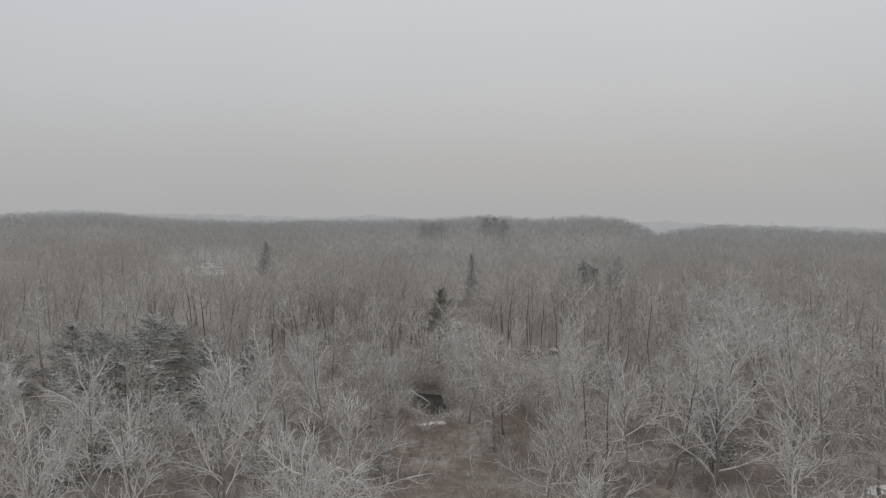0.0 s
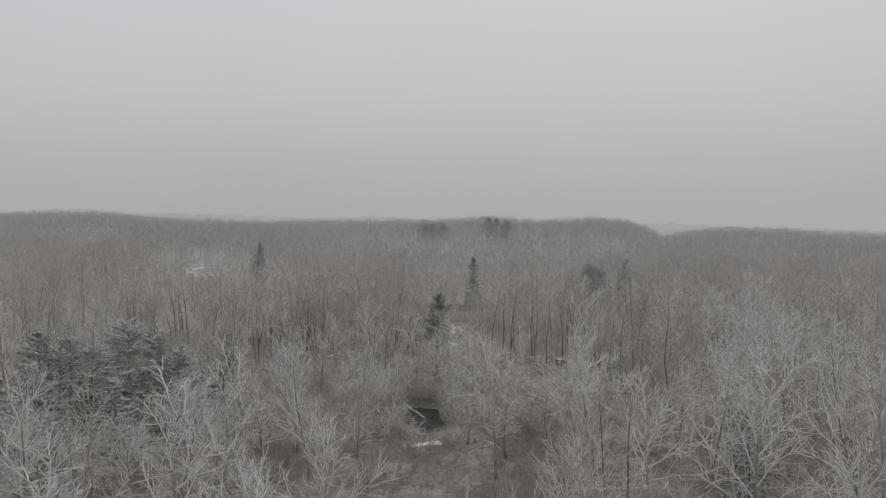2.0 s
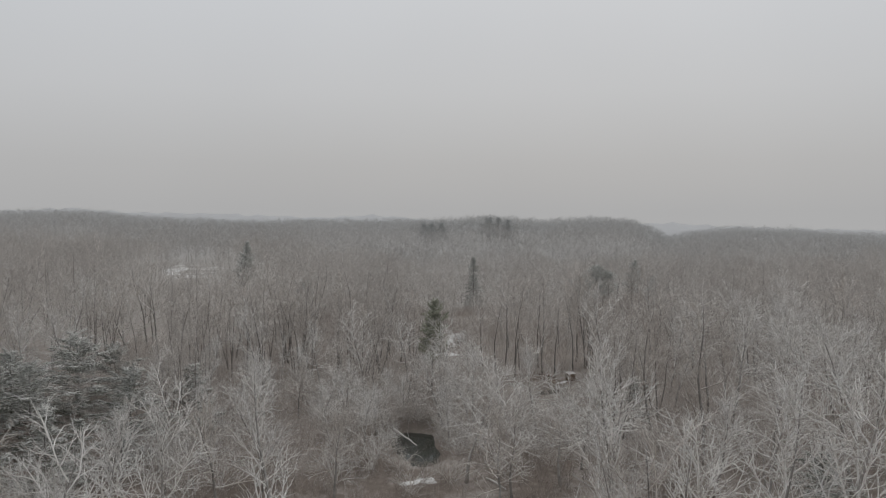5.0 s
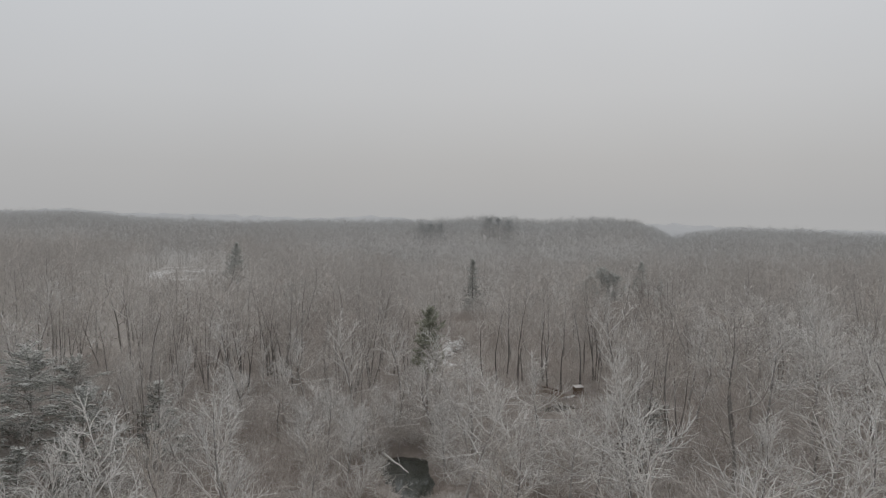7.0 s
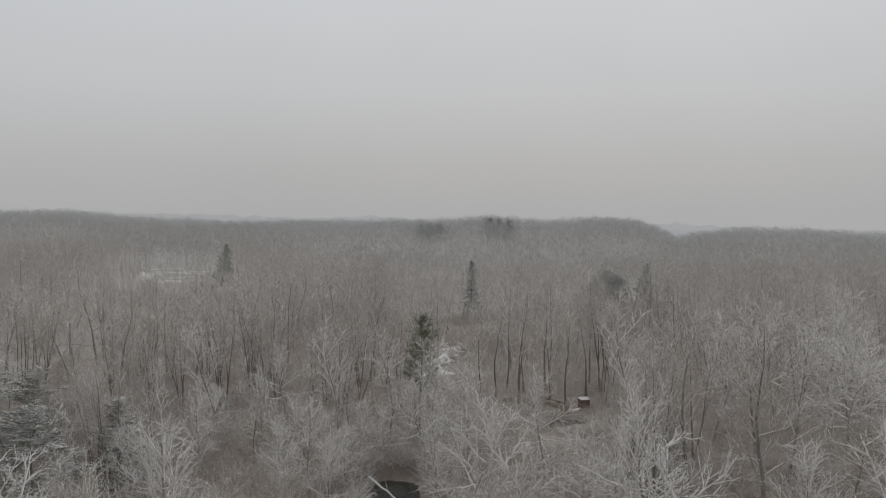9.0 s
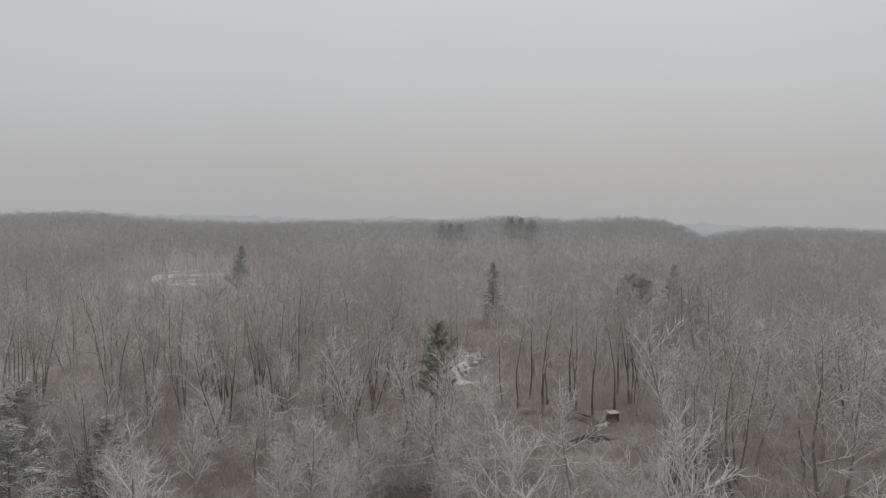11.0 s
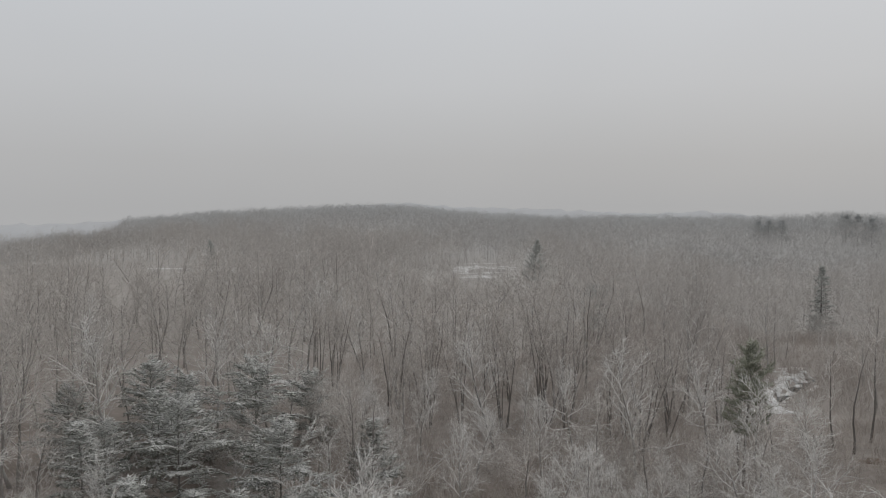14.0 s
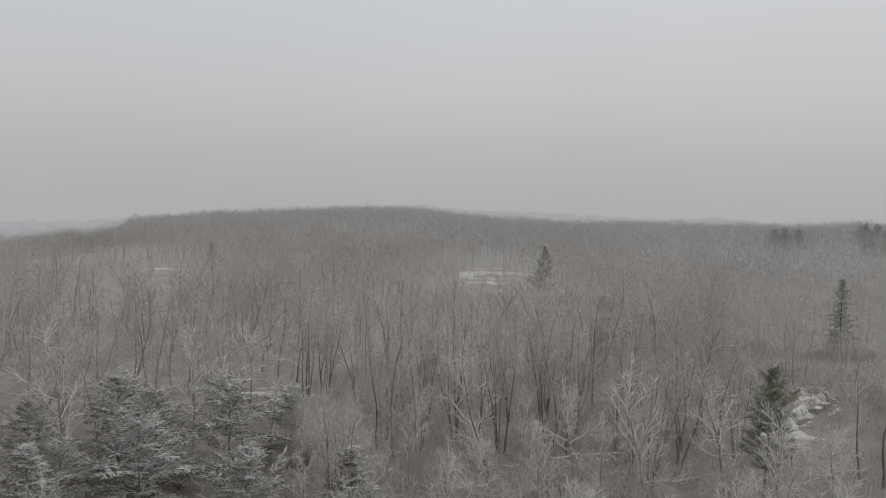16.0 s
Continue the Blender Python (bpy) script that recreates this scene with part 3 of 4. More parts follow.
def plant(kind, x, y, size, turn, lean=0.0):
    models = MODELS[kind]
    k = used[kind]
    used[kind] += 1
    place = pose(x, y, float(ground(x, y)) - 0.1, lean, 0, turn) @ Matrix.Diagonal((size, size, size, 1))
    if k < len(models):
        models[k].matrix_world = place
        return
    copied = copy_thing(models[k % len(models)], pose(0, 0, 0))
    copied.matrix_world = place


for n, (kind, x, y, size) in enumerate(MARKED):
    plant("domed" if kind == "spreading" and n % 2 == 0 else kind, x, y, size, rng.uniform(0, 360), rng.normal(0, 2))
for x, y, pole in near_spots:
    roll = rng.random()
    brushy = (-62 < x < 0 and 134 < y < 167) or pole == 2
    if pole == 1:
        kind = "clump" if roll < 0.42 else "slender" if roll < 0.78 else "young"
    elif brushy:
        kind = "young" if roll < 0.2 else "clump" if roll < 0.36 else "spreading" if roll < 0.92 else "slender"
    else:
        kind = "spreading" if roll < 0.8 else "clump" if roll < 0.9 else "young"
    if kind == "spreading" and math.sin(x * 5.3 + y * 3.7) > 0.1:
        kind = "domed"
    size = rng.uniform(0.78, 1.05) if x < 12 else rng.uniform(0.88, 1.18)
    if kind in ("spreading", "domed") and (brushy or (-66 < x < -26 and 98 < y < 142)):
        size *= 0.55
    plant(kind, x, y, size * (1.0 if kind in ("spreading", "domed") else 1.1), rng.uniform(0, 360), rng.normal(0, 5))
shrub_rng = np.random.default_rng(17)
for x, y in jitter_grid(shrub_rng, -34, 34, 122, 168, 7.5):
    if not wet(x, y) and in_sight(x, y) and not (13 < x < 29 and y > 150):
        plant("shrub", x, y, shrub_rng.uniform(0.6, 1.15), shrub_rng.uniform(0, 360))
for spot in ((17.0, 168.0), (20.5, 165.5), (27.2, 168.5), (18.0, 173), (27.8, 174.5), (15.5, 165), (24.5, 167.5), (30.5, 170)):
    plant("shrub", *spot, shrub_rng.uniform(0.4, 0.62), shrub_rng.uniform(0, 360))
for turn in range(0, 360, 24):
    side = POOLS[0]
    out = shrub_rng.uniform(1.5, 2.0)
    if 150 < turn < 230:
        continue
    c, s = math.cos(radians(turn)) * side[2] * out, math.sin(radians(turn)) * side[3] * out
    c0, s0 = math.cos(radians(side[4])), math.sin(radians(side[4]))
    plant("shrub", side[0] + c * c0 - s * s0, side[1] + c * s0 + s * c0, shrub_rng.uniform(0.45, 0.8), shrub_rng.uniform(0, 360))
# bushes that hang over the pool, and tall trees that stand clear of the rest
for x, y, size in ((-7.0, 143.5, 0.5), (-6.6, 147.0, 0.55), (-3.0, 150.0, 0.55), (0.8, 146.5, 0.5), (1.4, 141.5, 0.5), (-6.9, 137.5, 0.45)):
    plant("shrub", x, y, size, shrub_rng.uniform(0, 360), shrub_rng.uniform(-14, 14))
for x, y, size in ((4.0, 122, 1.02), (-31.3, 106, 0.9), (15.3, 120, 0.84)):
    plant("domed", x, y, size, shrub_rng.uniform(0, 360))


# ---- brush under the trees ----
def brush_tuft(seed, count, reach, thin):
    rng = np.random.default_rng(seed)
    s0, s1, r = [], [], []
    for _ in range(count):
        a, out = rng.uniform(0, 6.28), rng.uniform(0.1, 0.9)
        foot = np.array([rng.normal(0, 0.35), rng.normal(0, 0.35), -0.1])
        tip = foot + np.array([out * math.cos(a), out * math.sin(a), rng.uniform(0.7, 1.6)]) * reach
        s0.append(foot), s1.append(tip), r.append(thin)
        for _ in range(3):
            mid = foot + (tip - foot) * rng.uniform(0.3, 0.8)
            s0.append(mid), s1.append(mid + (tip - foot) * 0.4 + rng.normal(0, 0.3, 3) * reach), r.append(thin * 0.7)
    return mesh_arrays(build("tuft", slivers=[(np.array(s0), np.array(s1), np.array(r))]))


def low_growth(x, y):
    """Strips of younger, lower wood in front of the far openings."""
    return (abs(x + 75 + (y - 260) * 0.36) < 26 and 225 < y < 330) or (-235 < x < -165 and 230 < y < 300) or (-5 < x < 80 and 245 < y < 300)


def spots(rng, x0, x1, y0, y1, step, keep, low, high, bare=True):
    out = []
    for x, y in jitter_grid(rng, x0, x1, y0, y1, step):
        if keep(x, y) and not (is_open(x, y) if bare else wet(x, y)):
            out.append((x, y, float(ground(x, y)) - 0.2, rng.uniform(low, high) * (0.75 if is_open(x, y) else 0.3 if x < -160 and low_growth(x, y) else 0.7 if low_growth(x, y) else 1.0)))
    return np.array(out)


tufts = [brush_tuft(200 + n, 11, 1.3, 0.021) for n in range(6)]
def by_brook(x, y):
    return ((x - 4) / 8) ** 2 + ((y - 214) / 24) ** 2 < 1 and math.sin(x * 3.1) + math.sin(y * 2.3) < -0.2


low_brush = spots(rng, -78, 78, 52, 215, 1.75, lambda x, y: in_sight(x, y, 1) and not by_brook(x, y), 0.5, 1.5, False)


def bank_spots(step, inner, outer, low, high, sides):
    """Growth on the pool's banks; sides: none on the bank below the water."""
    out = []
    for x, y in jitter_grid(rng, -16, 11, 124, 160, step):
        if inner < pool_reach(x, y, *POOLS[0]) < outer and not (sides and y < 136):
            out.append((x, y, float(ground(x, y)) - 0.1, rng.uniform(low, high)))
    return np.array(out)


open_brush = spots(rng, -16, 80, 213, 326, 1.7, lambda x, y: is_open(x, y) and not (by_brook(x, y) and y < 240), 1.2, 2.6, False)
mid_brush = spots(rng, -45, 75, 216, 305, 2.3, lambda x, y: in_sight(x, y, 1) and not by_brook(x, y), 1.1, 2.3, False)
grass = spots(rng, -12, 12, 66, 136, 1.0, lambda x, y: is_open(x, y), 0.22, 0.5, False)
edge = bank_spots(0.9, 1.16, 1.5, 0.2, 0.5, False)
bank = bank_spots(1.9, 1.3, 2.4, 0.3, 0.8, False)
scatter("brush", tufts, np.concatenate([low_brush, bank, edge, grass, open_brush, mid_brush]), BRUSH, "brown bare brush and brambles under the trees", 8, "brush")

tall_tufts = [brush_tuft(220 + n, 20, 2.1, 0.016) for n in range(5)]
saplings = spots(rng, -70, 70, 60, 208, 2.5, lambda x, y: in_sight(x, y, 1) and (y > 126 or math.sin(x * 0.31) * math.sin(y * 0.27) > 0.45), 0.5, 1.5)
scatter("tall_brush", tall_tufts, np.concatenate([saplings, bank_spots(2.4, 1.35, 2.0, 0.4, 0.8, True)]), TWIG, "tall grey-brown saplings and brush among the trees", 12, "brush")

# ---- the woods further off ----
mid_kinds = [small_tree(80 + n, k, 0.024, 4, 3, 3) for n, k in enumerate(("spreading", "slender", "spreading", "spreading", "young", "spreading"))]
mid = spots(rng, -190, 110, 38, 255, 8.0, lambda x, y: in_sight(x, y) and not in_near(x, y), 0.75, 1.1)
scatter("middle_woods", mid_kinds, mid, WOODS, "bare rimed woods in the middle distance", 5, trunk=(28, 0))
back_kinds = [far_tree(90 + n, 680, 0.021) for n in range(8)]
back = spots(rng, -290, 210, 255, 390, 6.8, lambda x, y: in_sight(x, y), 0.75, 1.28)
scatter("back_woods", back_kinds, back, BACK_WOODS, "grey bare woods behind the brook", 9)
def unseen(x, y):
    """Round and under the flight, outside the sweep."""
    return not in_sight(x, y) and not in_near(x, y) or (-80 < x < 80 and y < 38)


around_kinds = [far_tree(140 + n, 60, 0.09) for n in range(4)]
around = spots(rng, -230, 230, -150, 330, 10.0, unseen, 0.85, 1.15)
scatter("woods_around", around_kinds, around, WOODS, "bare rimed woods all round the flight", 13)


def reach_of(x, y):
    return math.hypot(x - 2, y - 40)


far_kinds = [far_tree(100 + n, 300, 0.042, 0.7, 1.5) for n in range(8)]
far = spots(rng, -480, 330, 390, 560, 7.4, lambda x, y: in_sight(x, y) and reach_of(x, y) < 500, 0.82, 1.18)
scatter("far_woods", far_kinds, far, FAR_WOODS, "far bare woods, greyed by haze painted into their colour", 6)
ridge_kinds = [far_tree(120 + n, 160, 0.066, 0.6, 1.4) for n in range(8)]
ridge = spots(rng, -600, 400, 300, 730, 6.6, lambda x, y: in_sight(x, y) and 500 <= reach_of(x, y) < 650, 0.93, 1.07)
scatter("ridge_woods", ridge_kinds, ridge, RIDGE_WOODS, "low wooded ridge with haze painted into its grey", 7)


# ---- pale hills at the edge of sight ----
def pale_hills(name, away, at, up, label):
    side = np.linspace(at[0], at[-1], 240)
    top = np.interp(side, at, up) + 1.2 * np.sin(side * 3.1) + 0.8 * np.sin(side * 7.7) + np.random.default_rng(9).normal(0, 0.45, 240)
    rows = []
    for back, share in ((-420, 0.0), (-250, 0.35), (-100, 0.8), (0, 1.0), (200, 0.5)):
        r, a = away + back, np.radians(side)
        rows.append(np.stack([2 + r * np.sin(a), 40 + r * np.cos(a), -60 + (top + 60) * share], -1))
    verts = np.concatenate(rows)
    i = (np.arange(4)[:, None] * 240 + np.arange(239)[None]).ravel()
    mesh = raw_mesh(name, verts, [np.stack([i, i + 1, i + 241, i + 240], 1)])
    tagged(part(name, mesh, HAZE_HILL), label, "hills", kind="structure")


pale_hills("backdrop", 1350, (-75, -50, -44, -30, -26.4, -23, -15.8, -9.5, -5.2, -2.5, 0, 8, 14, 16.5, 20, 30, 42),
           (2, 4, 12, 34, 39, 32, 29, 22, 27, 21, 16, 10, 12, 14, 8, 4, 2), "distant hills paled by haze painted into their colour")


# ---- conifers ----
def needle_bough(rng, start, way, length, tufted, dense, coarse):
    """One bough: its stem, side shoots and sprays of needles along them."""
    line = bend(rng, start, way, length, 4, 0.1, -0.11 if not tufted else 0.05)
    r = np.linspace(0.05, 0.02, 5) * (0.6 + length * 0.12)
    s0, s1, sr = [], [], []
    for n in range(int((5 + length * 3.6) * dense)):
        t = rng.uniform(0.25 if tufted else 0.12, 1.0)
        k = min(int(t * 4), 3)
        at = line[k] + (line[k + 1] - line[k]) * (t * 4 - k)
        ahead = unit(line[k + 1] - line[k])
        flat = unit(np.cross(ahead, (0, 0, 1))) * (1 if n % 2 else -1)
        shoot = unit(ahead * rng.uniform(0.4, 1.0) + flat * rng.uniform(0.4, 1.1) + rng.normal(0, 0.22 if tufted else 0.08, 3) + np.array([0, 0, 0.25 if tufted else -0.14]))
        reach = length * rng.uniform(0.18, 0.36) * (1.25 - 0.7 * t) + 0.25
        s0.append(at), s1.append(at + shoot * reach), sr.append(0.02 * coarse)
        for q in range(7):
            foot = at + shoot * reach * rng.uniform(0.1, 1.0)
            go = unit(shoot * 0.7 + rng.normal(0, 0.5, 3) * (1, 1, 1 if tufted else 0.35) + np.array([0, 0, 0.2 if tufted else -0.18]))
            s0.append(foot), s1.append(foot + go * rng.uniform(0.25, 0.55) * coarse), sr.append(rng.uniform(0.03, 0.06) * coarse)
    return build("bough", tubes=[(line[:-1] - (line[1:] - line[:-1]) * 0.1, line[1:], r[:-1], r[1:], 3)], spikes=[(np.array(s0), np.array(s1), np.array(sr))])


def conifer(name, seed, high, wide, first, rows, mat, label, tufted=False, gaps=0.0, point=1.0, profile=None, dense=1.0, coarse=1.0, ragged=0.2):
    """Trunk and boughs that wind up it unevenly; wide: the longest bough; first: where the boughs begin; profile: bough length by height."""
    rng = np.random.default_rng(seed)
    tree = tagged(new(name), label, "tree", "conifers of the wood")
    line = bend(rng, (0, 0, -0.3), (0, 0, 1), high, 5, 0.02, 0.05)
    thick = 0.012 * high + 0.03
    r = np.linspace(thick, 0.03, 6)
    part("trunk", swept("trunk", line, r, 6), BARK, tree)
    for n in range(rows * 5):
        share = (n + rng.uniform(-1.5, 1.5)) / (rows * 5 - 1)
        share = min(max(share, 0), 0.985)
        if rng.random() < gaps:
            continue
        t = first + (0.985 - first) * share
        k = min(int(t * 5), 4)
        at = line[k] + (line[k + 1] - line[k]) * (t * 5 - k)
        if profile:
            reach = wide * np.interp(share, *profile)
        else:
            reach = wide * ((1 - share) ** point + 0.05) * (0.55 + 0.45 * min(1, share * 5 + 0.3))
        a = n * 2.4 + rng.normal(0, 0.25)
        tilt = (rng.uniform(0.1, 0.4) + 0.6 * share if not tufted else rng.uniform(0.05, 0.5) + 0.4 * share) + 1.3 * share ** 3
        way = np.array([math.cos(a), math.sin(a), tilt])
        part("bough", needle_bough(rng, at, way, reach * rng.uniform(1 - ragged - 0.1, 1 + ragged) + 0.25, tufted, dense, coarse), mat, tree)
    return tree


def stand(tree, x, y, turn=0.0, size=1.0, sink=0.1):
    tree.matrix_world = pose(x, y, float(ground(x, y)) - sink, 0, 0, turn) @ Matrix.Diagonal((size, size, size, 1))
    return tree


def again(tree, x, y, turn, size):
    return stand(copy_thing(tree, pose(0, 0, 0)), x, y, turn, size)


DARK_FIR, SNOWY_PINE = "dark green ragged fir among bare trees", "snow-dusted pine with drooping layered boughs"
HALF = dict(dense=0.7, coarse=1.45)
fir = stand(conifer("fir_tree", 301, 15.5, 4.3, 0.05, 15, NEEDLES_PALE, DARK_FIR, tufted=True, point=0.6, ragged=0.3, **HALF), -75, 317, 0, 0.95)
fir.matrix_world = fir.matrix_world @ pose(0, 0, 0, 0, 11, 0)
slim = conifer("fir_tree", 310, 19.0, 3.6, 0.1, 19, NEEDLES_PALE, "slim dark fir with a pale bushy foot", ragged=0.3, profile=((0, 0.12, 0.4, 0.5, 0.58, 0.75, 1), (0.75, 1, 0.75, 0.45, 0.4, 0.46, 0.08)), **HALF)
stand(slim, 12.1, 321, 70, 1.06)
again(fir, 75, 330, 130, 0.95)
again(fir, 72.9, 293, 250, 0.7)
again(fir, -206, 312, 20, 0.72)
stand(conifer("pine_tree", 302, 17.6, 2.35, 0.38, 16, NEEDLES, "tall olive green pine beside the snowy brook", tufted=True, gaps=0.16, ragged=0.42, dense=0.95, coarse=1.2, profile=((0, 0.15, 0.5, 0.8, 1), (0.7, 1, 0.95, 0.65, 0.2))), -1.0, 169)
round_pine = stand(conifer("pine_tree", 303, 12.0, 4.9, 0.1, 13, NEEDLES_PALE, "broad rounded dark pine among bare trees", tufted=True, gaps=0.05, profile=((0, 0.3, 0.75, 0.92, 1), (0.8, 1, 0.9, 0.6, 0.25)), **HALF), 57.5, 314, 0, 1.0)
again(round_pine, 48.5, 304, 90, 0.78)
again(round_pine, 53.5, 312, 150, 0.8)
again(round_pine, 62, 313, 250, 0.85)
again(round_pine, 10.5, 317, 30, 0.5)
again(round_pine, -40, 258, 40, 0.95)
again(round_pine, -24, 330, 200, 0.8)
SPREAD = dict(ragged=0.3, dense=1.05, coarse=1.35)
snowy = stand(conifer("snowy_pine", 304, 14.0, 6.3, 0.1, 14, NEEDLES_RIMED, SNOWY_PINE, gaps=0.1, profile=((0, 0.2, 0.6, 0.85, 1), (0.85, 1, 0.75, 0.45, 0.12)), **SPREAD), -71, 146, 0, 0.88)
snowy_b = stand(conifer("snowy_pine", 305, 13.0, 6.4, 0.08, 13, NEEDLES_RIMED, SNOWY_PINE, gaps=0.12, profile=((0, 0.2, 0.6, 0.85, 1), (0.8, 1, 0.85, 0.55, 0.15)), **SPREAD), -56, 148, 0, 0.97)
snowy_c = stand(conifer("snowy_spruce", 306, 10.5, 3.8, 0.05, 14, NEEDLES_RIMED, "small snow-dusted spruce with a pointed top", point=0.8, dense=0.85, coarse=1.2), -35.3, 141, 0, 1.1)
again(snowy, -66, 147, 100, 0.78)
again(snowy, -42, 134, 220, 0.9)
again(snowy_b, -57, 136, 150, 0.9)
again(snowy_c, -62, 128, 60, 1.1)
again(snowy_c, -46, 119, 160, 1.1)
again(snowy_b, -54, 157, 260, 0.7)
again(snowy, -80, 141, 40, 0.7)
again(snowy_b, -67, 135, 190, 0.62)
again(snowy_c, -46, 103, 30, 0.85)
again(snowy_c, -45.5, 125, 240, 0.8)
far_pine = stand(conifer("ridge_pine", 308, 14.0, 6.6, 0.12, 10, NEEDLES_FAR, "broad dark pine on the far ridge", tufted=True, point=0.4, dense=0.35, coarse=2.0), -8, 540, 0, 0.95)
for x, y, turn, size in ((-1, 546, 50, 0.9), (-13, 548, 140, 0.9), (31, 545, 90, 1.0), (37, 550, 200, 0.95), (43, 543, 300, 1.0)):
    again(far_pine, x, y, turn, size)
dark_pine = stand(conifer("hemlock", 307, 13.0, 3.9, 0.2, 11, NEEDLES_RIMED, "dark hemlock with flat layered boughs", gaps=0.15, point=0.5, dense=0.8, coarse=1.2, ragged=0.3), 28.8, 140, 0, 0.7)
again(dark_pine, 33.9, 94, 100, 1.0)
for x, y, turn, size in ((-53, 104, 20, 0.9), (-49, 96, 90, 0.85), (-57, 112, 160, 0.9), (-45, 88, 240, 0.8), (-42, 103, 10, 0.75), (-39.5, 125, 200, 0.7), (-65, 141, 70, 0.8), (-24, 96, 60, 0.42), (-8, 97, 130, 0.4), (-40, 112, 310, 0.5)):
    again(dark_pine, x, y, turn, size)


# ---- hut, logs and snow by the brook ----
def block(name, size, at, mat, parent, turn=0.0, label="", bevel=0.02):
    bm = bmesh.new()
    bmesh.ops.create_cube(bm, size=1.0)
    bmesh.ops.scale(bm, vec=size, verts=bm.verts)
    bmesh.ops.bevel(bm, geom=bm.edges, offset=bevel, segments=1, affect="EDGES")
    mesh = bpy.data.meshes.new(name)
    bm.to_mesh(mesh)
    bm.free()
    ob = part(name, mesh, mat, parent, label)
    ob.matrix_basis = pose(*at, 0, 0, turn) if not isinstance(turn, tuple) else pose(*at, *turn)
    return ob


def hut(x, y, turn):
    """A small plank hut with a pent roof."""
    thing = tagged(new("hut"), "small brown plank hut with pale snow-dusted roof", "hut")
    wide, deep, high = 1.5, 1.25, 1.35
    for side in (-1, 1):
        wall = block("wall", (0.06, deep, high), (side * (wide / 2 - 0.03), 0, high / 2), PLANK, thing)
        for n in range(8):
            block("plank", (0.03, deep / 8 - 0.015, high), (side * 0.045, (n + 0.5) * deep / 8 - deep / 2, 0), PLANK, wall, bevel=0.006)
        wall = block("wall", (wide - 0.14, 0.06, high), (0, side * (deep / 2 - 0.03), high / 2), PLANK, thing)
        for n in range(9):
            block("plank", ((wide - 0.14) / 9 - 0.015, 0.03, high), ((n + 0.5) * (wide - 0.14) / 9 - wide / 2 + 0.07, side * 0.045, 0), PLANK, wall, bevel=0.006)
    block("roof", (wide + 0.3, deep + 0.3, 0.07), (0, 0, high + 0.13), PLANK, thing, (7, 0, 0))
    block("roof_snow", (wide + 0.24, deep + 0.24, 0.05), (0, 0, high + 0.20), ROOF, thing, (7, 0, 0), "thin wet snow", bevel=0.03)
    thing.matrix_world = pose(x, y, float(ground(x, y)) - 0.05, 0, 0, turn)


hut(26.3, 180.6, 18)


def fallen_log(x0, y0, z0, x1, y1, z1, thick, mat, label):
    rng = np.random.default_rng(int(abs(x0 * 31 + y0 * 7)))
    line = np.linspace((x0, y0, z0), (x1, y1, z1), 7) + np.r_[np.zeros((1, 3)), rng.normal(0, 0.05, (5, 3)), np.zeros((1, 3))]
    r = np.linspace(thick, thick * 0.55, 7)
    thing = tagged(new("fallen_log"), label, "log", "fallen logs by the brook")
    part("log", swept("log", line, r, 8), mat, thing)
    for n in range(2):
        at = line[3 + n]
        part("stub", build("stub", spikes=[(at[None], at[None] + rng.normal(0, 0.6, (1, 3)) + (0, 0, 0.7), 0.05)]), mat, thing)


def low(x, y, up):
    return x, y, float(ground(x, y)) + up


fallen_log(*low(-7.7, 154.4, 1.0), *low(-1.7, 155.3, 1.3), 0.15, LIMB, "pale fallen log lying beyond the pool")
fallen_log(-6.5, 145.0, 0.6, -2.8, 141.2, -0.85, 0.15, LIMB, "pale bare log leaning over the pool")
fallen_log(*low(19.5, 189.2, 0.15), *low(23.4, 182.2, 0.15), 0.28, PLANK, "dark wet fallen trunk near the hut")
fallen_log(*low(6.6, 123, 0.2), *low(8.6, 118.5, 0.25), 0.14, LIMB, "short pale log on the leaf litter")
fallen_log(*low(-19, 172, 4.2), *low(-15, 166, 0.2), 0.075, PALE_BARK, "broken pale trunk leaning to the ground")
fallen_log(*low(-24, 89, 0.2), *low(-14, 90.5, 0.25), 0.17, LIMB, "long pale log on the forest floor")


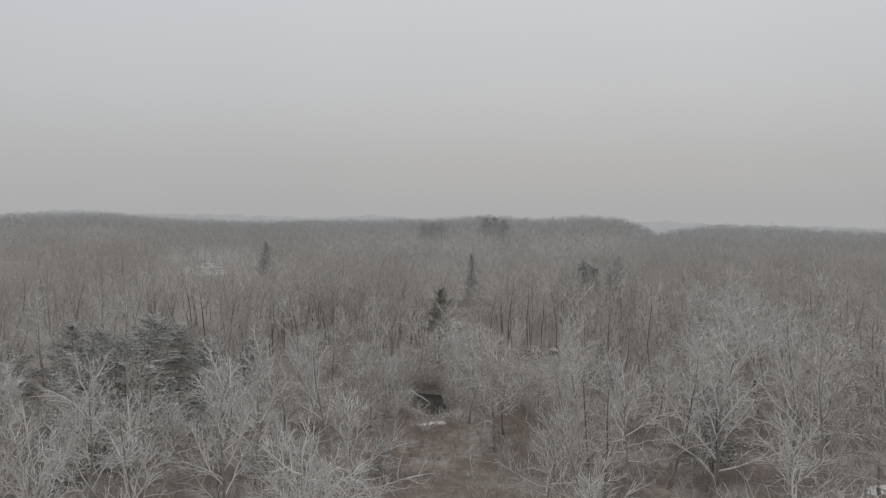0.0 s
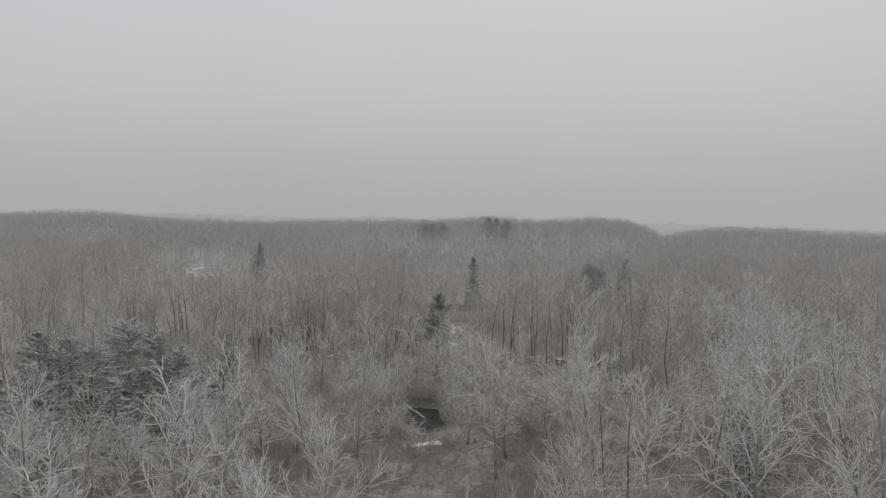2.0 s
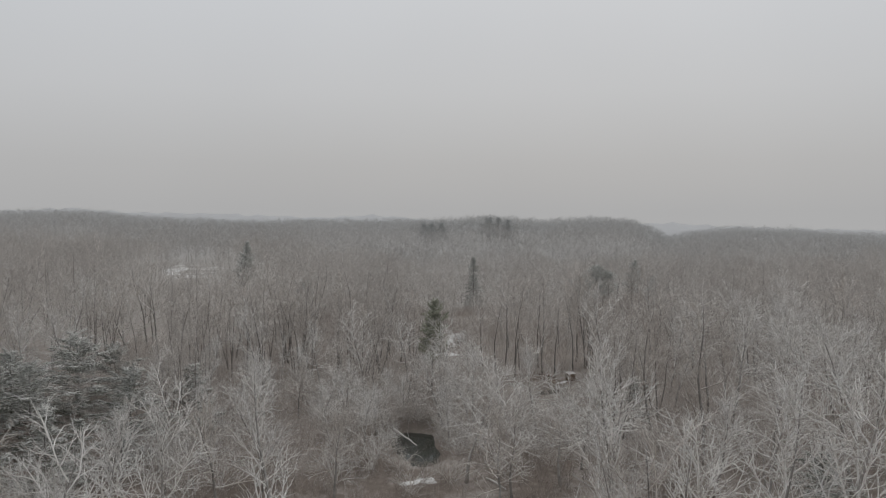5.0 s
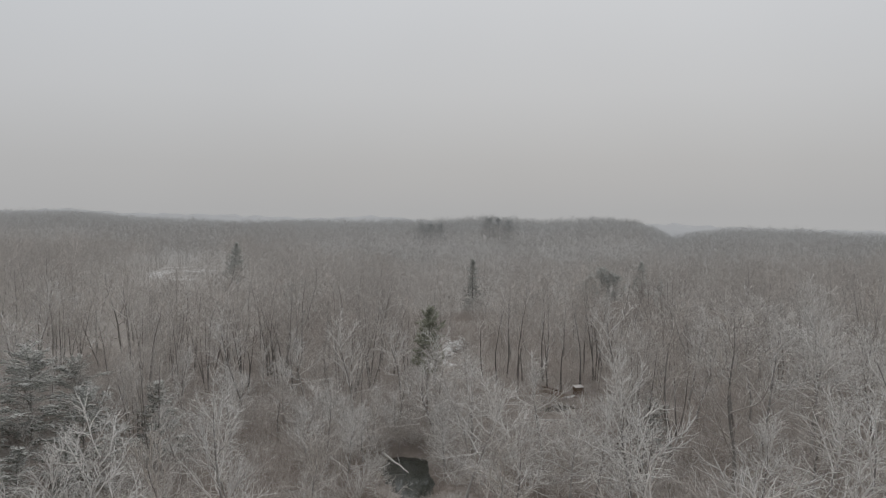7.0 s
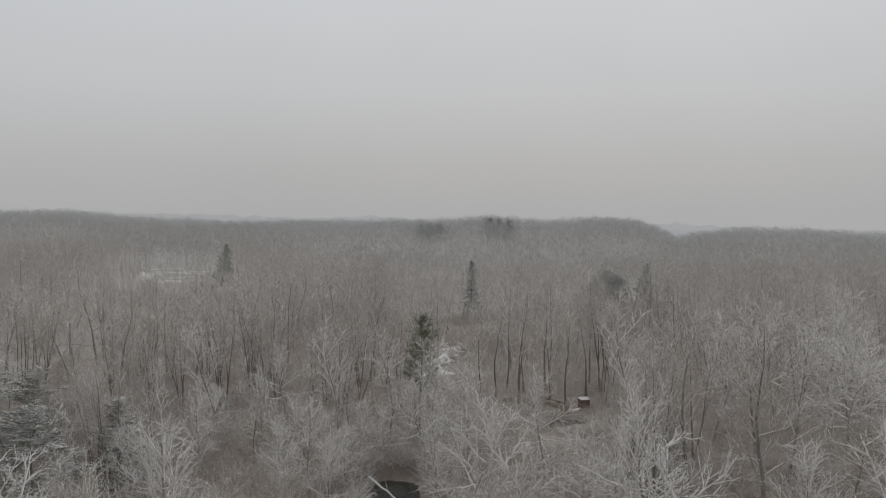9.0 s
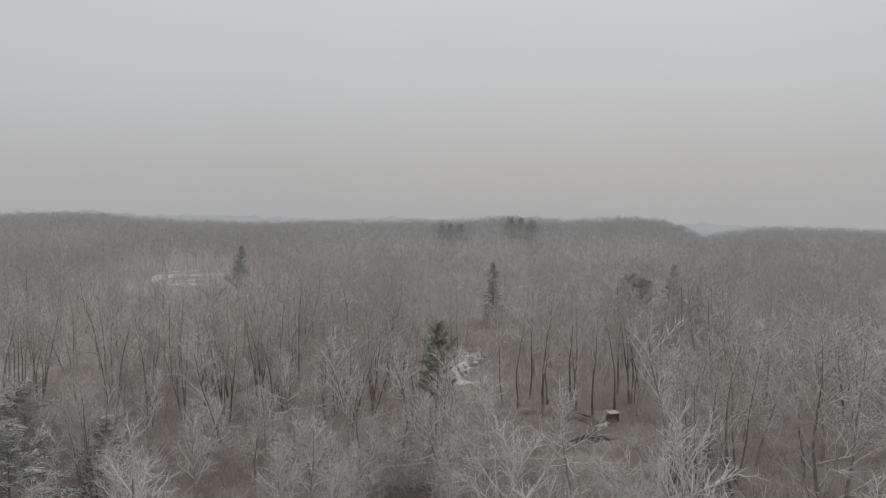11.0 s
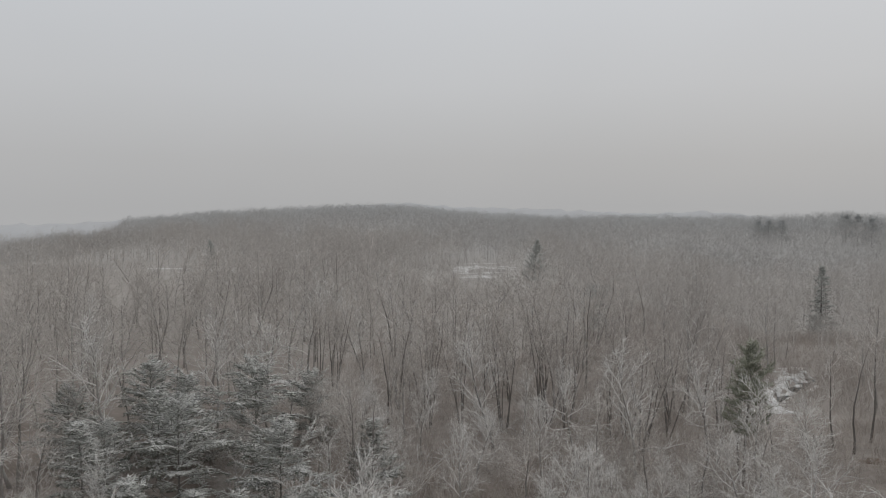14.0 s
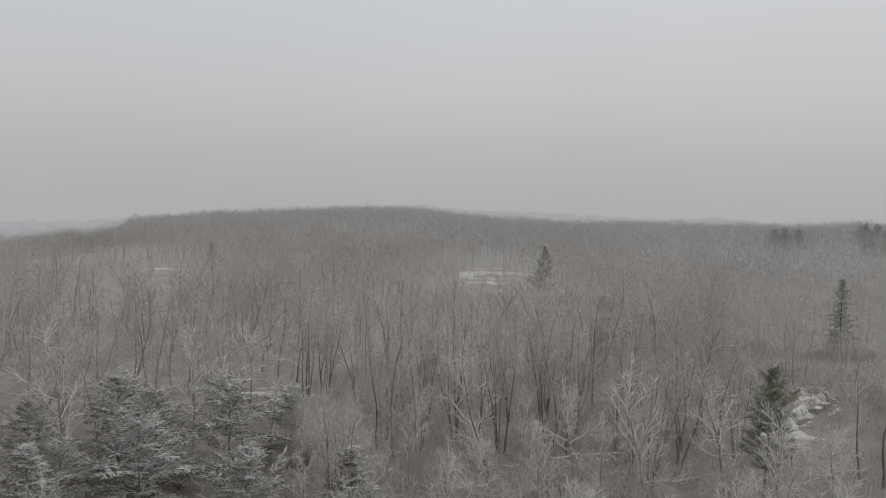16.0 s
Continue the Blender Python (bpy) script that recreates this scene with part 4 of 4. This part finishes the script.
def snow_patch(x, y, a, b, turn, seed, name="snow_patch", mat=SNOW, label="uneven patch of wet white snow on open ground", category="snow", group="snow patches"):
    """An uneven mound of old snow, or of bare earth, that follows the ground."""
    rng = np.random.default_rng(seed)
    n, rings = 72, (0.0, 0.55, 0.85, 1.0)
    ang = np.arange(n) * 2 * math.pi / n
    wob = 1 + 0.3 * np.sin(2 * ang + rng.uniform(0, 6)) + 0.25 * np.sin(3 * ang + rng.uniform(0, 6)) + 0.2 * np.sin(5 * ang + rng.uniform(0, 6)) + 0.06 * np.sin(9 * ang + rng.uniform(0, 6)) + 0.05 * np.sin(14 * ang + rng.uniform(0, 6)) + rng.normal(0, 0.03, n)
    c, s = math.cos(radians(turn)), math.sin(radians(turn))
    rows = []
    for ring in rings[1:]:
        u, v = a * ring * wob * np.cos(ang), b * ring * wob * np.sin(ang)
        px, py = x + u * c - v * s, y + u * s + v * c
        rows.append(np.stack([px, py, np.maximum(ground(px, py), WATER_Z) + (0.12 if ring < 1 else -0.12)], -1))
    verts = np.concatenate([*rows, [[x, y, max(float(ground(x, y)), WATER_Z) + 0.13]]])
    i = np.arange(n)
    j = (i + 1) % n
    faces = [np.concatenate([np.stack([i + k * n, i + (k + 1) * n, j + (k + 1) * n, j + k * n], 1) for k in range(2)]), np.stack([i, j, np.full(n, 3 * n)], 1)]
    tagged(part(name, raw_mesh(name, verts, faces), mat), label, category, group)


PATCHES = [(-1.8, 123, 2.0, 1.3, 20), (-97, 327, 8, 4.2, 10), (-103, 343, 8, 3.6, 24), (-113, 352, 4.5, 13, 15), (-108, 360, 8, 3.4, 10), (-118, 380, 9, 3, 5), (-100, 366, 5, 2, 0), (-212, 306, 17, 2.6, 15), (-205, 370, 9, 5, 0),
           (-77.5, 184, 7, 2.0, 12), (60, 94, 6, 3.5, 20), (24.5, 178.7, 1.0, 0.5, 30), (-27, 80, 5, 2, 10), (-0.8, 207, 3.6, 1.6, 10), (3.0, 209, 2.6, 0.8, 170), (0.8, 219, 1.4, 3.4, 20), (3.2, 226, 1.8, 2.8, 10), (2.2, 232, 1.0, 3.0, 0), (8.0, 226, 2.8, 0.7, 75), (10, 240, 3.0, 0.8, 60), (12, 254, 3.0, 1.0, 30), (4.4, 236, 2.4, 1.4, 30)]
# a broken loop of snow round a knoll, and scraps strewn down the banks
for n in range(9):
    a = radians(20 + n * 36)
    PATCHES.append((4.6 + 1.9 * math.cos(a), 242 + 4.2 * math.sin(a), 1.1, 0.45, math.degrees(a) + 100))
scrap_rng = np.random.default_rng(23)
for n in range(34):
    along = scrap_rng.random()
    PATCHES.append((-0.3 + 6.5 * along + scrap_rng.normal(0, 1.5), 208 + 36 * along + scrap_rng.normal(0, 1.5), scrap_rng.uniform(0.5, 1.5), scrap_rng.uniform(0.25, 0.7), scrap_rng.uniform(-30, 60)))
for n, (x, y, a, b, turn) in enumerate(PATCHES):
    snow_patch(x, y, a, b, turn, 400 + n)
for n, (x, y, a, b, turn) in enumerate([(18.5, 184, 3.6, 2.4, -30), (22.6, 180.5, 2.6, 1.6, -40), (14.5, 187, 2.4, 1.4, -20)]):
    snow_patch(x, y, a, b, turn, 470 + n, "earth_patch", SOIL, "bare brown earth and wet leaves on the bank", "earth", "bare earth by the brook")
